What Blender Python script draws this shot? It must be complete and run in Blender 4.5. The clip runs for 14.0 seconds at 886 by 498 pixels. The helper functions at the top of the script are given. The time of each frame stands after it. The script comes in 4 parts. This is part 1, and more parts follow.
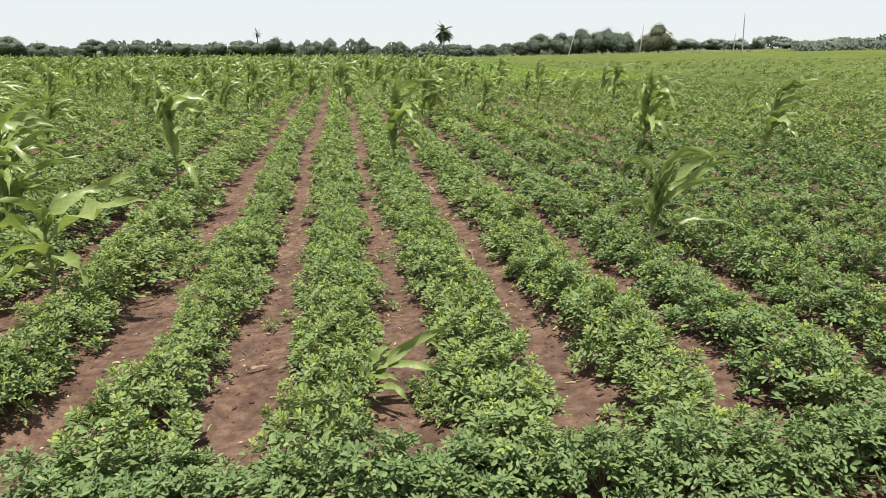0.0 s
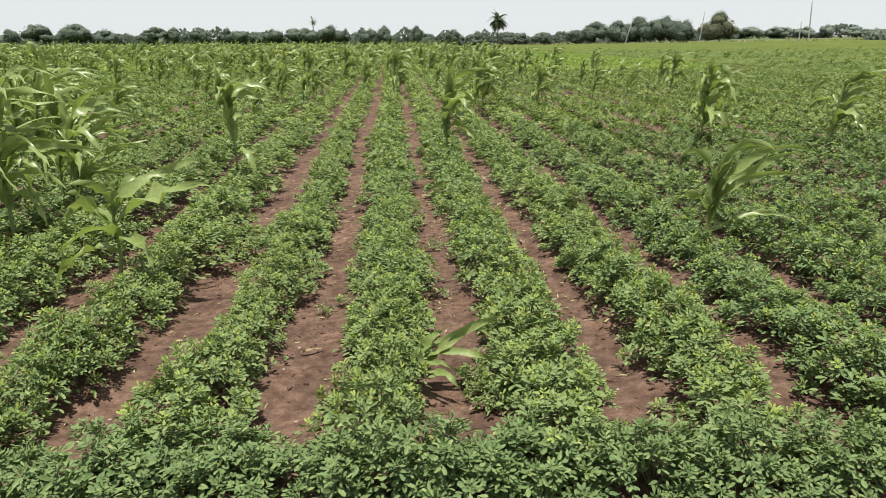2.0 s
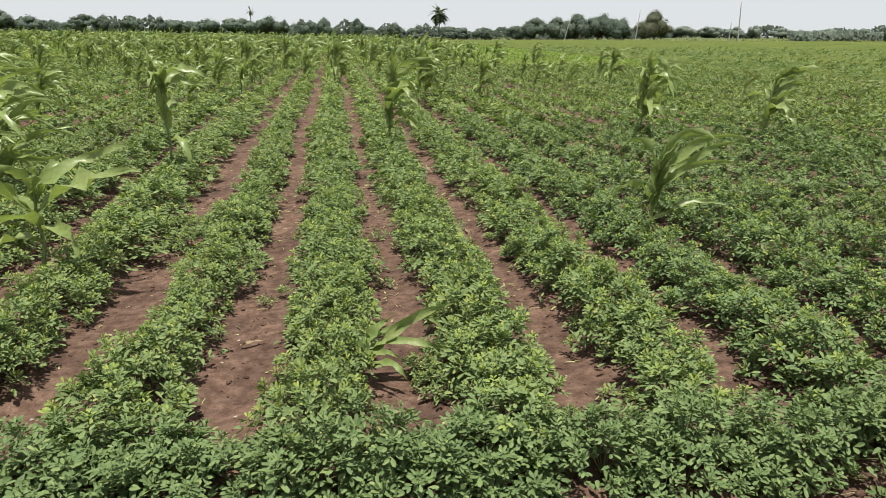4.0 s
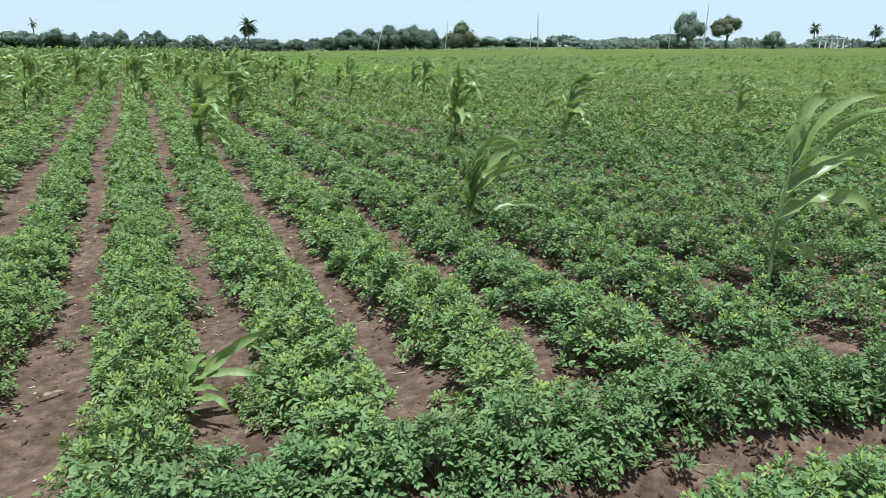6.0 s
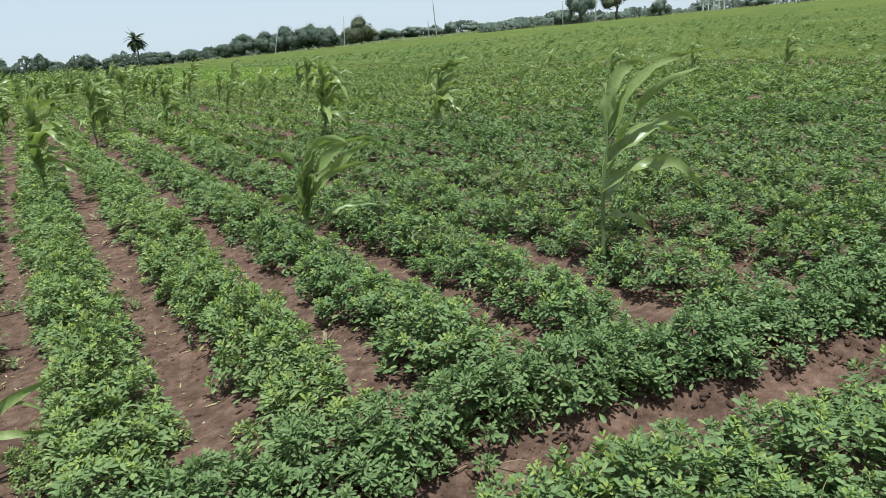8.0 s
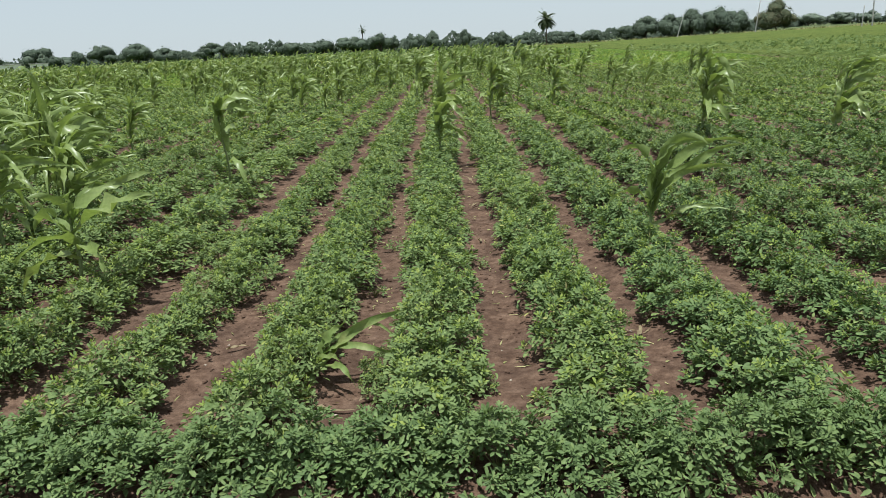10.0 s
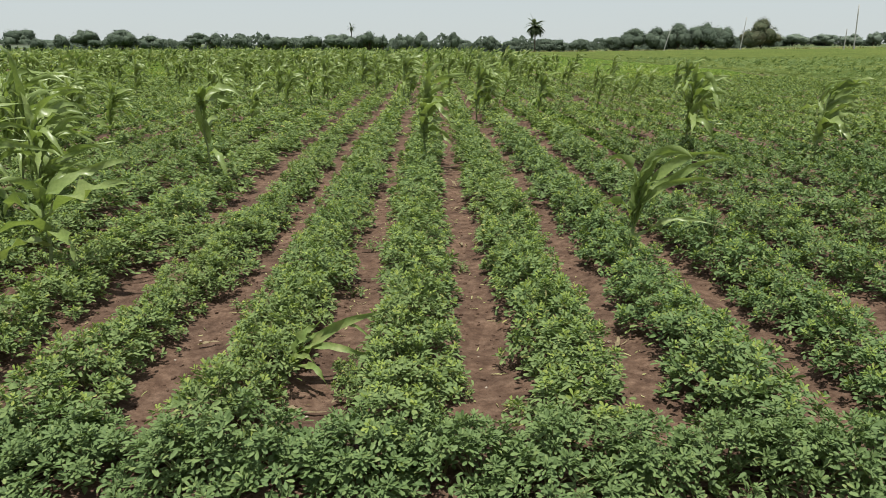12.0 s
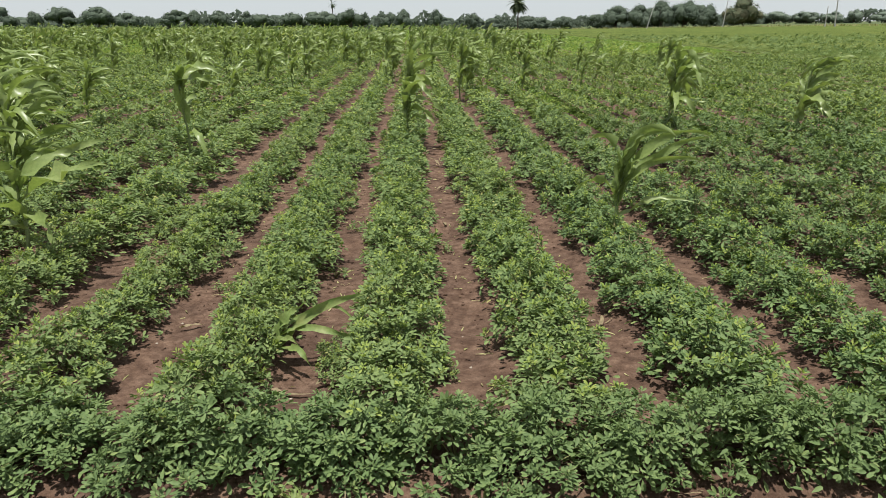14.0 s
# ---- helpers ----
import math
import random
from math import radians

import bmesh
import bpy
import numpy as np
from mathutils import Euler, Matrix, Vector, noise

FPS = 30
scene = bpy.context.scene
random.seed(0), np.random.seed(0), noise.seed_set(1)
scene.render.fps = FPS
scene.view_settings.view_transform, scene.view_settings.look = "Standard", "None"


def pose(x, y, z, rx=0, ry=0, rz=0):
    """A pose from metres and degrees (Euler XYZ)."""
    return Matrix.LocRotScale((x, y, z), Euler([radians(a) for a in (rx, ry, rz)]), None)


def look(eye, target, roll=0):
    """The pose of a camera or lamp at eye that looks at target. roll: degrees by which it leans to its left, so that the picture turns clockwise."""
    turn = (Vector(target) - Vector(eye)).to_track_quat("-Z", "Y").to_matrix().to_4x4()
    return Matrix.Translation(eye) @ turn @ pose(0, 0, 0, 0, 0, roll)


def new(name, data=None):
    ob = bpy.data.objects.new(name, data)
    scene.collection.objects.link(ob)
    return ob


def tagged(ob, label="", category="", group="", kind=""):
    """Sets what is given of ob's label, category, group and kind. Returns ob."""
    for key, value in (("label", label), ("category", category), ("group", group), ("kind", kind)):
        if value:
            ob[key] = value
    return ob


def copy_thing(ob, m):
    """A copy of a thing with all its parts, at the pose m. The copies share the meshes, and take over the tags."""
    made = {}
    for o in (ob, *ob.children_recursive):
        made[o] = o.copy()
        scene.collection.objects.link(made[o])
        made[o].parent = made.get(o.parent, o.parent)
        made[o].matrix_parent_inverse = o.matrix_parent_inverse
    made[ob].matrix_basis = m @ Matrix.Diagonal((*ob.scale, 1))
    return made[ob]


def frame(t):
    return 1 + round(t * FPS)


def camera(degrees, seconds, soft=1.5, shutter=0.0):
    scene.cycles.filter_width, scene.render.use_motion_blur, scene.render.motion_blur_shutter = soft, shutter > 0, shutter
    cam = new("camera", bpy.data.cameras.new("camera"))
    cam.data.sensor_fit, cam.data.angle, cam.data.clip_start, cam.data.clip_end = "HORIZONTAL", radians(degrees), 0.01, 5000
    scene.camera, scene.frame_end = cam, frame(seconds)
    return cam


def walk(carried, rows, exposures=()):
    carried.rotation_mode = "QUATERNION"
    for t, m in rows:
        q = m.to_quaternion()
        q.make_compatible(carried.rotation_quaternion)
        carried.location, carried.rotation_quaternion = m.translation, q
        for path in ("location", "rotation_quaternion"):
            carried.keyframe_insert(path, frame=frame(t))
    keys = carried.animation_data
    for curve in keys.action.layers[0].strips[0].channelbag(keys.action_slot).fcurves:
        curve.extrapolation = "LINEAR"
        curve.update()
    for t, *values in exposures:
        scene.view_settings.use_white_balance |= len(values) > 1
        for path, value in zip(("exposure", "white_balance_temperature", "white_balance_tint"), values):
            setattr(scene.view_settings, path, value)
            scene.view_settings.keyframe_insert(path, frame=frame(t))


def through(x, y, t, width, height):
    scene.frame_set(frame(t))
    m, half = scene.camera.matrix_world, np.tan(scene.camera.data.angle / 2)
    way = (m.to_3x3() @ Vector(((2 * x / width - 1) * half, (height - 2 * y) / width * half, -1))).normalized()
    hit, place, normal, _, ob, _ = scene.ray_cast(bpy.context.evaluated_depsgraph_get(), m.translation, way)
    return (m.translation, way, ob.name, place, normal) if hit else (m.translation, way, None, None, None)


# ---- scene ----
cam = camera(64.6, 14.0, 0.75)
PATH = [
    (0, (1.402, 0.341, 1.43), (1.676, 2.244, 0.882), -0.3),
    (0.5, (1.393, 0.376, 1.409), (1.669, 2.265, 0.812), -0.1),
    (1, (1.395, 0.344, 1.432), (1.64, 2.24, 0.842), 0.3),
    (1.5, (1.389, 0.343, 1.427), (1.592, 2.248, 0.852), -0.2),
    (2, (1.381, 0.317, 1.438), (1.515, 2.227, 0.86), -0.2),
    (2.2, (1.370, 0.316, 1.438), (1.517, 2.224, 0.860), 0.0),
    (4.3, (1.370, 0.388, 1.380), (1.749, 2.258, 0.781), 1.4),
    (4.5, (1.369, 0.385, 1.394), (1.837, 2.226, 0.769), 1.6),
    (5, (1.355, 0.397, 1.37), (1.97, 2.153, 0.637), -0.3),
    (5.5, (1.348, 0.438, 1.391), (2.248, 2.078, 0.684), 1.8),
    (6, (1.417, 0.398, 1.398), (2.177, 2.161, 0.839), 0.4),
    (6.5, (1.662, 0.318, 1.39), (2.62, 1.989, 0.853), -1.4),
    (7, (1.792, 0.294, 1.386), (2.926, 1.844, 0.83), 0.7),
    (7.2, (1.828, 0.312, 1.386), (2.937, 1.866, 0.795), -2.2),
    (9.3, (2.075, 0.250, 1.422), (2.610, 2.116, 0.918), -0.7),
    (9.5, (2.075, 0.23, 1.431), (2.436, 2.129, 0.919), -2.0),
    (10, (2.076, 0.147, 1.442), (2.053, 2.065, 0.876), -2.9),
    (10.5, (2.076, 0.174, 1.439), (1.902, 2.087, 0.88), -1.9),
    (11, (2.076, 0.176, 1.438), (1.967, 2.105, 0.916), -0.2),
    (11.5, (2.076, 0.202, 1.435), (2.082, 2.132, 0.911), 0.2),
    (12, (2.074, 0.191, 1.435), (2.108, 2.11, 0.873), 0.0),
    (12.5, (2.074, 0.195, 1.435), (2.118, 2.108, 0.854), 0.2),
    (13, (2.074, 0.196, 1.434), (2.158, 2.113, 0.867), 0.2),
    (13.5, (2.074, 0.2, 1.434), (2.138, 2.106, 0.834), -0.5),
    (14, (2.076, 0.209, 1.434), (2.155, 2.109, 0.816), 0.0),
]
EXPOSURES = [
    (0.0, 0.97, 6500, 9), (0.6, 0.87, 6500, 9), (2.0, 0.86, 6500, 9), (4.5, 0.76, 6450, 10), (5.0, 1.20, 6450, 9), (5.5, 1.53, 5750, 7),
    (6.0, 0.86, 5330, -3), (6.5, 0.72, 5270, -4), (7.0, 0.83, 5750, -2), (9.5, 0.49, 5550, 3), (10.0, 0.56, 6000, 3),
    (10.5, 0.68, 6250, 4), (11.0, 0.77, 6420, 3), (12.0, 0.54, 6420, 4), (13.0, 0.50, 6420, 5), (14.0, 0.61, 6350, 7),
]
walk(cam, [(t, look(eye, target, roll)) for t, eye, target, roll in PATH], EXPOSURES)

# ---------------------------------------------------------------- world, sun
SUN_EL, SUN_AZ = 81.0, 200.0          # degrees; azimuth clockwise from +y (down the rows)
world = bpy.data.worlds.new("sky")
scene.world = world
world.use_nodes = True
wn = world.node_tree
sky = wn.nodes.new("ShaderNodeTexSky")
sky.sky_type = "NISHITA"
sky.sun_disc = False
sky.sun_elevation, sky.sun_rotation = radians(SUN_EL), radians(SUN_AZ)
sky.air_density, sky.dust_density, sky.ozone_density = 1.0, 0.35, 4.0
wn.nodes["Background"].inputs["Strength"].default_value = 0.070
haze = wn.nodes.new("ShaderNodeMix")          # thin bright overcast over the clear sky
haze.data_type = "RGBA"
haze.inputs[0].default_value = 0.88
haze.inputs[7].default_value = (6.25, 6.5, 6.75, 1)
wn.links.new(sky.outputs[0], haze.inputs[6])
wn.links.new(haze.outputs[2], wn.nodes["Background"].inputs["Color"])
sun_data = bpy.data.lights.new("sun", "SUN")
sun_data.energy, sun_data.angle, sun_data.color = 4.7, radians(2.0), (1.0, 0.95, 0.87)
sun = new("sun", sun_data)
s_el, s_az = radians(SUN_EL), radians(SUN_AZ)
sun.matrix_world = look((0, 0, 0), (-math.cos(s_el) * math.sin(s_az), -math.cos(s_el) * math.cos(s_az), -math.sin(s_el)))


# ---------------------------------------------------------------- materials
def material(name, rough=0.6, spec=0.4):
    m = bpy.data.materials.new(name)
    m.use_nodes = True
    b = m.node_tree.nodes["Principled BSDF"]
    b.inputs["Roughness"].default_value = rough
    b.inputs["Specular IOR Level"].default_value = spec
    return m, m.node_tree, b


def node(tree, kind, **inputs):
    n = tree.nodes.new("ShaderNode" + kind)
    for k, v in inputs.items():
        n.inputs[k.replace("_", " ")].default_value = v
    return n


def ramp(tree, stops):
    r = tree.nodes.new("ShaderNodeValToRGB")
    e = r.color_ramp.elements
    while len(e) < len(stops):
        e.new(0.5)
    for k, (p, c) in enumerate(stops):
        e[k].position, e[k].color = p, (*c, 1)
    return r


def mixed(tree, kind, fac, a, b):
    n = tree.nodes.new("ShaderNodeMix")
    n.data_type, n.blend_type = "RGBA", kind
    for sock, val in ((n.inputs[0], fac), (n.inputs[6], a), (n.inputs[7], b)):
        if hasattr(val, "is_linked"):
            tree.links.new(val, sock)
        elif isinstance(val, tuple):
            sock.default_value = (*val, 1)
        else:
            sock.default_value = val
    return n.outputs[2]


def noise_out(tree, scale, detail=4, rough=0.55, vec=None):
    n = node(tree, "TexNoise", Scale=scale, Detail=detail, Roughness=rough)
    tree.links.new(vec if vec else place_of(tree), n.inputs["Vector"])
    return n.outputs["Fac"]


def place_of(tree):
    return tree.nodes.new("ShaderNodeNewGeometry").outputs["Position"]


def bump(tree, shader, height, strength, distance):
    b = node(tree, "Bump", Strength=strength, Distance=distance)
    tree.links.new(height, b.inputs["Height"])
    tree.links.new(b.outputs[0], shader.inputs["Normal"])


def leaf_material(name, stops, patch, through=0.3, rough=0.45, spec=0.35, patch_scale=0.35):
    """Leaves: each leaf its own green, paler or yellower in patches, and some light comes through."""
    m, t, b = material(name, rough, spec)
    geo = t.nodes.new("ShaderNodeNewGeometry")
    r = ramp(t, stops)
    t.links.new(geo.outputs["Random Per Island"], r.inputs[0])
    n = noise_out(t, patch_scale, 3)
    k = ramp(t, [(0.42, (0, 0, 0)), (0.72, (1, 1, 1))])
    t.links.new(n, k.inputs[0])
    half = t.nodes.new("ShaderNodeMath")
    half.operation = "MULTIPLY"
    half.inputs[1].default_value = 0.6
    t.links.new(k.outputs[0], half.inputs[0])
    col = mixed(t, "MIX", half.outputs[0], r.outputs[0], patch)
    fine = ramp(t, [(0.3, (0.82, 0.85, 0.8)), (0.7, (1.1, 1.08, 1.1))])
    t.links.new(noise_out(t, 60, 2), fine.inputs[0])
    col = mixed(t, "MULTIPLY", 1.0, col, fine.outputs[0])
    t.links.new(col, b.inputs["Base Color"])
    tr = t.nodes.new("ShaderNodeBsdfTranslucent")
    t.links.new(mixed(t, "MULTIPLY", 1.0, col, (1.15, 1.2, 0.7)), tr.inputs["Color"])
    mix = t.nodes.new("ShaderNodeMixShader")
    mix.inputs[0].default_value = through
    t.links.new(b.outputs[0], mix.inputs[1])
    t.links.new(tr.outputs[0], mix.inputs[2])
    t.links.new(mix.outputs[0], t.nodes["Material Output"].inputs["Surface"])
    return m


NUT = [(0.0, (0.088, 0.133, 0.052)), (0.45, (0.131, 0.186, 0.072)), (0.9, (0.182, 0.240, 0.092)), (0.97, (0.222, 0.275, 0.104)), (1.0, (0.34, 0.32, 0.12))]
groundnut_leaf = leaf_material("groundnut_leaf", NUT, (0.188, 0.232, 0.088), 0.24, 0.64, 0.14)
OLD = [(0.0, (0.072, 0.116, 0.044)), (0.45, (0.110, 0.166, 0.063)), (0.9, (0.156, 0.215, 0.082)), (1.0, (0.21, 0.26, 0.095))]
headland_leaf = leaf_material("old_groundnut_leaf", OLD, (0.144, 0.192, 0.074), 0.22, 0.6, 0.18)
groundnut_tip = leaf_material("young_groundnut_leaf", [(0.0, (0.175, 0.240, 0.058)), (0.6, (0.230, 0.298, 0.076)), (1.0, (0.30, 0.335, 0.096))], (0.262, 0.305, 0.086), 0.32, 0.62, 0.12)
groundnut_stem = leaf_material("groundnut_stem", [(0, (0.10, 0.13, 0.04)), (1, (0.20, 0.19, 0.08))], (0.16, 0.17, 0.06), 0.05, 0.6)
maize_leaf = leaf_material("maize_leaf", [(0, (0.075, 0.122, 0.034)), (0.5, (0.175, 0.240, 0.074)), (1, (0.36, 0.40, 0.15))], (0.24, 0.285, 0.10), 0.36, 0.38, 0.5, 3.0)
maize_stalk = leaf_material("maize_stalk", [(0, (0.10, 0.15, 0.05)), (1, (0.17, 0.21, 0.08))], (0.2, 0.2, 0.09), 0.05, 0.5)
young_leaf = leaf_material("young_maize_leaf", [(0, (0.13, 0.20, 0.055)), (1, (0.22, 0.28, 0.095))], (0.27, 0.28, 0.11), 0.33, 0.5, 0.25, 14.0)
dry_leaf = leaf_material("dry_leaf", [(0, (0.17, 0.13, 0.08)), (1, (0.26, 0.21, 0.13))], (0.15, 0.12, 0.07), 0.15, 0.7, 0.2, 20.0)
# Distance haze is put into these two leaf colours: greyed, the first also paler.
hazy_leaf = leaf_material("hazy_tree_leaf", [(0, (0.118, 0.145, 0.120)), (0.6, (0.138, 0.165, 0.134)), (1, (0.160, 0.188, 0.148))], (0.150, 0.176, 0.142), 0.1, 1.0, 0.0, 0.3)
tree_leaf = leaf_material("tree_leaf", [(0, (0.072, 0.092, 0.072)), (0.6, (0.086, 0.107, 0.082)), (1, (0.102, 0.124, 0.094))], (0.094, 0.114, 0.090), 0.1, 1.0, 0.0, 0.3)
rusty_leaf = leaf_material("rusty_tree_leaf", [(0, (0.072, 0.088, 0.056)), (0.5, (0.094, 0.102, 0.066)), (1, (0.125, 0.112, 0.072))], (0.092, 0.104, 0.066), 0.1, 1.0, 0.0, 0.4)
palm_leaf = leaf_material("palm_leaf", [(0, (0.055, 0.075, 0.045)), (1, (0.11, 0.13, 0.075))], (0.085, 0.10, 0.06), 0.2, 1.0, 0.0, 0.5)
straw = leaf_material("dry_grass", [(0, (0.22, 0.22, 0.09)), (1, (0.40, 0.36, 0.19))], (0.20, 0.23, 0.08), 0.2, 0.7, 0.2, 0.2)


def soil_material():
    m, t, b = material("soil", 0.92, 0.15)
    big, mid, fine = noise_out(t, 2.6, 5), noise_out(t, 17, 6, 0.68), noise_out(t, 110, 4, 0.7)
    c = ramp(t, [(0.28, (0.046, 0.027, 0.019)), (0.48, (0.098, 0.061, 0.044)), (0.75, (0.185, 0.124, 0.091))])
    t.links.new(mid, c.inputs[0])
    k = ramp(t, [(0.38, (0.72, 0.69, 0.69)), (0.64, (1.18, 1.15, 1.12))])
    t.links.new(big, k.inputs[0])
    col = mixed(t, "MULTIPLY", 1.0, c.outputs[0], k.outputs[0])
    g = ramp(t, [(0.3, (0.86, 0.86, 0.86)), (0.62, (1.04, 1.04, 1.04)), (0.70, (1.3, 1.28, 1.25)), (0.78, (1.9, 1.8, 1.7))])
    t.links.new(fine, g.inputs[0])
    col = mixed(t, "MULTIPLY", 1.0, col, g.outputs[0])
    # rough grazing land begins where the fields end
    far = t.nodes.new("ShaderNodeVectorMath")
    far.operation = "LENGTH"
    t.links.new(place_of(t), far.inputs[0])
    span = t.nodes.new("ShaderNodeMapRange")
    span.inputs["From Min"].default_value, span.inputs["From Max"].default_value = 120, 200
    t.links.new(far.outputs["Value"], span.inputs["Value"])
    sward = ramp(t, [(0.35, (0.05, 0.07, 0.025)), (0.65, (0.10, 0.12, 0.05))])
    t.links.new(noise_out(t, 0.3, 5), sward.inputs[0])
    col = mixed(t, "MIX", span.outputs["Result"], col, sward.outputs[0])
    t.links.new(col, b.inputs["Base Color"])
    add = t.nodes.new("ShaderNodeMath")
    add.operation = "ADD"
    small = t.nodes.new("ShaderNodeMath")
    small.operation = "MULTIPLY"
    small.inputs[1].default_value = 0.25
    t.links.new(fine, small.inputs[0])
    t.links.new(noise_out(t, 28, 5, 0.6), add.inputs[0])
    t.links.new(small.outputs[0], add.inputs[1])
    bump(t, b, add.outputs[0], 1.0, 0.022)
    return m


def plain_material(name, dark, light, scale, rough=0.8, bump_mm=2.0):
    m, t, b = material(name, rough, 0.3)
    n = noise_out(t, scale, 6, 0.65)
    c = ramp(t, [(0.3, dark), (0.7, light)])
    t.links.new(n, c.inputs[0])
    t.links.new(c.outputs[0], b.inputs["Base Color"])
    bump(t, b, n, 0.5, bump_mm / 1000)
    return m


def crop_material(name, a, b_, c_):
    """A closed canopy seen from afar."""
    m, t, b = material(name, 1.0, 0.0)
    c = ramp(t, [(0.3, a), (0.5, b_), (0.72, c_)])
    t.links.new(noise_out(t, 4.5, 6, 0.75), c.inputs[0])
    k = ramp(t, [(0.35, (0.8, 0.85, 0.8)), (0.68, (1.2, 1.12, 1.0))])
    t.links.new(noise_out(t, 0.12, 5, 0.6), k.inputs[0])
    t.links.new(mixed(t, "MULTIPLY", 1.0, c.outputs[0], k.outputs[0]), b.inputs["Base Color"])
    bump(t, b, noise_out(t, 9.0, 5, 0.7), 0.9, 0.12)
    return m


soil = soil_material()
pebble_stone = plain_material("pebble_stone", (0.24, 0.19, 0.15), (0.42, 0.36, 0.30), 60, 0.8)
bark = plain_material("bark", (0.055, 0.042, 0.032), (0.13, 0.10, 0.08), 6, 0.9, 20)
concrete = plain_material("pole_concrete", (0.26, 0.25, 0.24), (0.42, 0.41, 0.39), 3, 0.85)
whitewash = plain_material("whitewash", (0.62, 0.61, 0.58), (0.80, 0.79, 0.76), 1.5, 0.8)
dark_hole = plain_material("unlit_opening", (0.03, 0.03, 0.035), (0.06, 0.06, 0.06), 2, 0.6)
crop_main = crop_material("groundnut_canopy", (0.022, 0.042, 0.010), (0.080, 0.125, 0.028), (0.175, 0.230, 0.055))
crop_far = crop_material("far_crop_canopy", (0.040, 0.060, 0.020), (0.086, 0.112, 0.036), (0.150, 0.168, 0.058))


# ---------------------------------------------------------------- mesh helpers
def mesh_np(name, verts, faces, mats, smooth=False, second=None, which=None):
    """A mesh from arrays: faces is a list of (n, k) index arrays."""
    me = bpy.data.meshes.new(name)
    verts = np.asarray(verts, dtype=np.float32)
    faces = [np.asarray(f, dtype=np.int32) for f in (faces if isinstance(faces, list) else [faces]) if len(f)]
    loops = np.concatenate([f.ravel() for f in faces])
    sizes = np.concatenate([np.full(len(f), f.shape[1], dtype=np.int32) for f in faces])
    me.vertices.add(len(verts))
    me.vertices.foreach_set("co", verts.ravel())
    me.loops.add(len(loops))
    me.loops.foreach_set("vertex_index", loops)
    me.polygons.add(len(sizes))
    me.polygons.foreach_set("loop_start", np.concatenate([[0], np.cumsum(sizes)[:-1]]).astype(np.int32))
    if smooth:
        me.polygons.foreach_set("use_smooth", np.ones(len(sizes), dtype=bool))
    me.materials.append(mats)
    if second:
        me.materials.append(second)
        me.polygons.foreach_set("material_index", np.asarray(which, dtype=np.int32))
    me.update(calc_edges=True)
    me.validate()
    return me


def part(name, me, parent, label=""):
    ob = new(name, me)
    ob.parent = parent
    if label:
        ob["label"] = label
    return ob


class Pile:
    """Gathers pieces of mesh into one."""
    def __init__(self):
        self.v, self.f, self.n = [], {}, 0

    def add(self, v, *faces):
        v = np.asarray(v, dtype=float)
        self.v.append(v)
        for f in faces:
            f = np.asarray(f, dtype=int)
            self.f.setdefault(f.shape[1], []).append(f + self.n)
        self.n += len(v)

    def mesh(self, name, mat, smooth=False):
        return mesh_np(name, np.concatenate(self.v), [np.concatenate(f) for f in self.f.values()], mat, smooth)


def tube(points, radii, sides=6):
    """Vertices and quads of a round bar along points."""
    points = np.asarray(points, dtype=float)
    out = []
    for i, p in enumerate(points):
        d = points[min(i + 1, len(points) - 1)] - points[max(i - 1, 0)]
        d = d / (np.linalg.norm(d) + 1e-9)
        a = np.cross(d, (0.31, 0.95, 0.07))
        a /= np.linalg.norm(a) + 1e-9
        b = np.cross(d, a)
        for k in range(sides):
            w = 2 * math.pi * k / sides
            out.append(p + radii[i] * (math.cos(w) * a + math.sin(w) * b))
    q = []
    for i in range(len(points) - 1):
        for k in range(sides):
            j = (k + 1) % sides
            q.append((i * sides + k, i * sides + j, (i + 1) * sides + j, (i + 1) * sides + k))
    return np.array(out), np.array(q)


def value_noise(x, y, size, seed):
    """Smooth noise from -1 to 1 on arrays."""
    x, y = np.asarray(x) / size, np.asarray(y) / size
    xi, yi = np.floor(x).astype(np.int64), np.floor(y).astype(np.int64)
    u, v = x - xi, y - yi
    u, v = u * u * (3 - 2 * u), v * v * (3 - 2 * v)

    def h(i, j):
        n = (i * 374761393 + j * 668265263 + seed * 974711) & 0x7FFFFFFF
        n = ((n ^ (n >> 13)) * 1274126177) & 0x7FFFFFFF
        return ((n ^ (n >> 16)) & 0xFFFF) / 32767.5 - 1
    return (h(xi, yi) * (1 - u) + h(xi + 1, yi) * u) * (1 - v) + (h(xi, yi + 1) * (1 - u) + h(xi + 1, yi + 1) * u) * v


# ---------------------------------------------------------------- the lie of the land
PITCH, FURROW = 0.683, 0.25          # rows run along +y; furrows at FURROW + k * PITCH
HEAD_END = 2.66                      # where the rows begin, past the headland row
BUND = 17.6                          # the earth bank along the next field


def ditch_line(x):
    """The far edge of the ditch across the row ends."""
    x = np.asarray(x, dtype=float)
    return 2.17 - 0.1 * np.maximum(0, x - 1.6) + 0.03 * np.sin(x * 2.3) + 0.06 * np.exp(-((x - 3.2) / 0.7) ** 2)


def rise(x, y):
    """The land climbs gently past the bank, and falls a little towards the far trees."""
    x, y = np.asarray(x, dtype=float), np.asarray(y, dtype=float)
    d = np.clip(x - BUND, 0, 230)
    fall = np.clip((np.hypot(x, y) - 50) / 200, 0, 1.2) ** 1.3
    return 0.0098 * d * d / (d + 15) - 1.5 * fall * (1 - 0.62 * np.clip((x - 40) / 100, 0, 1))


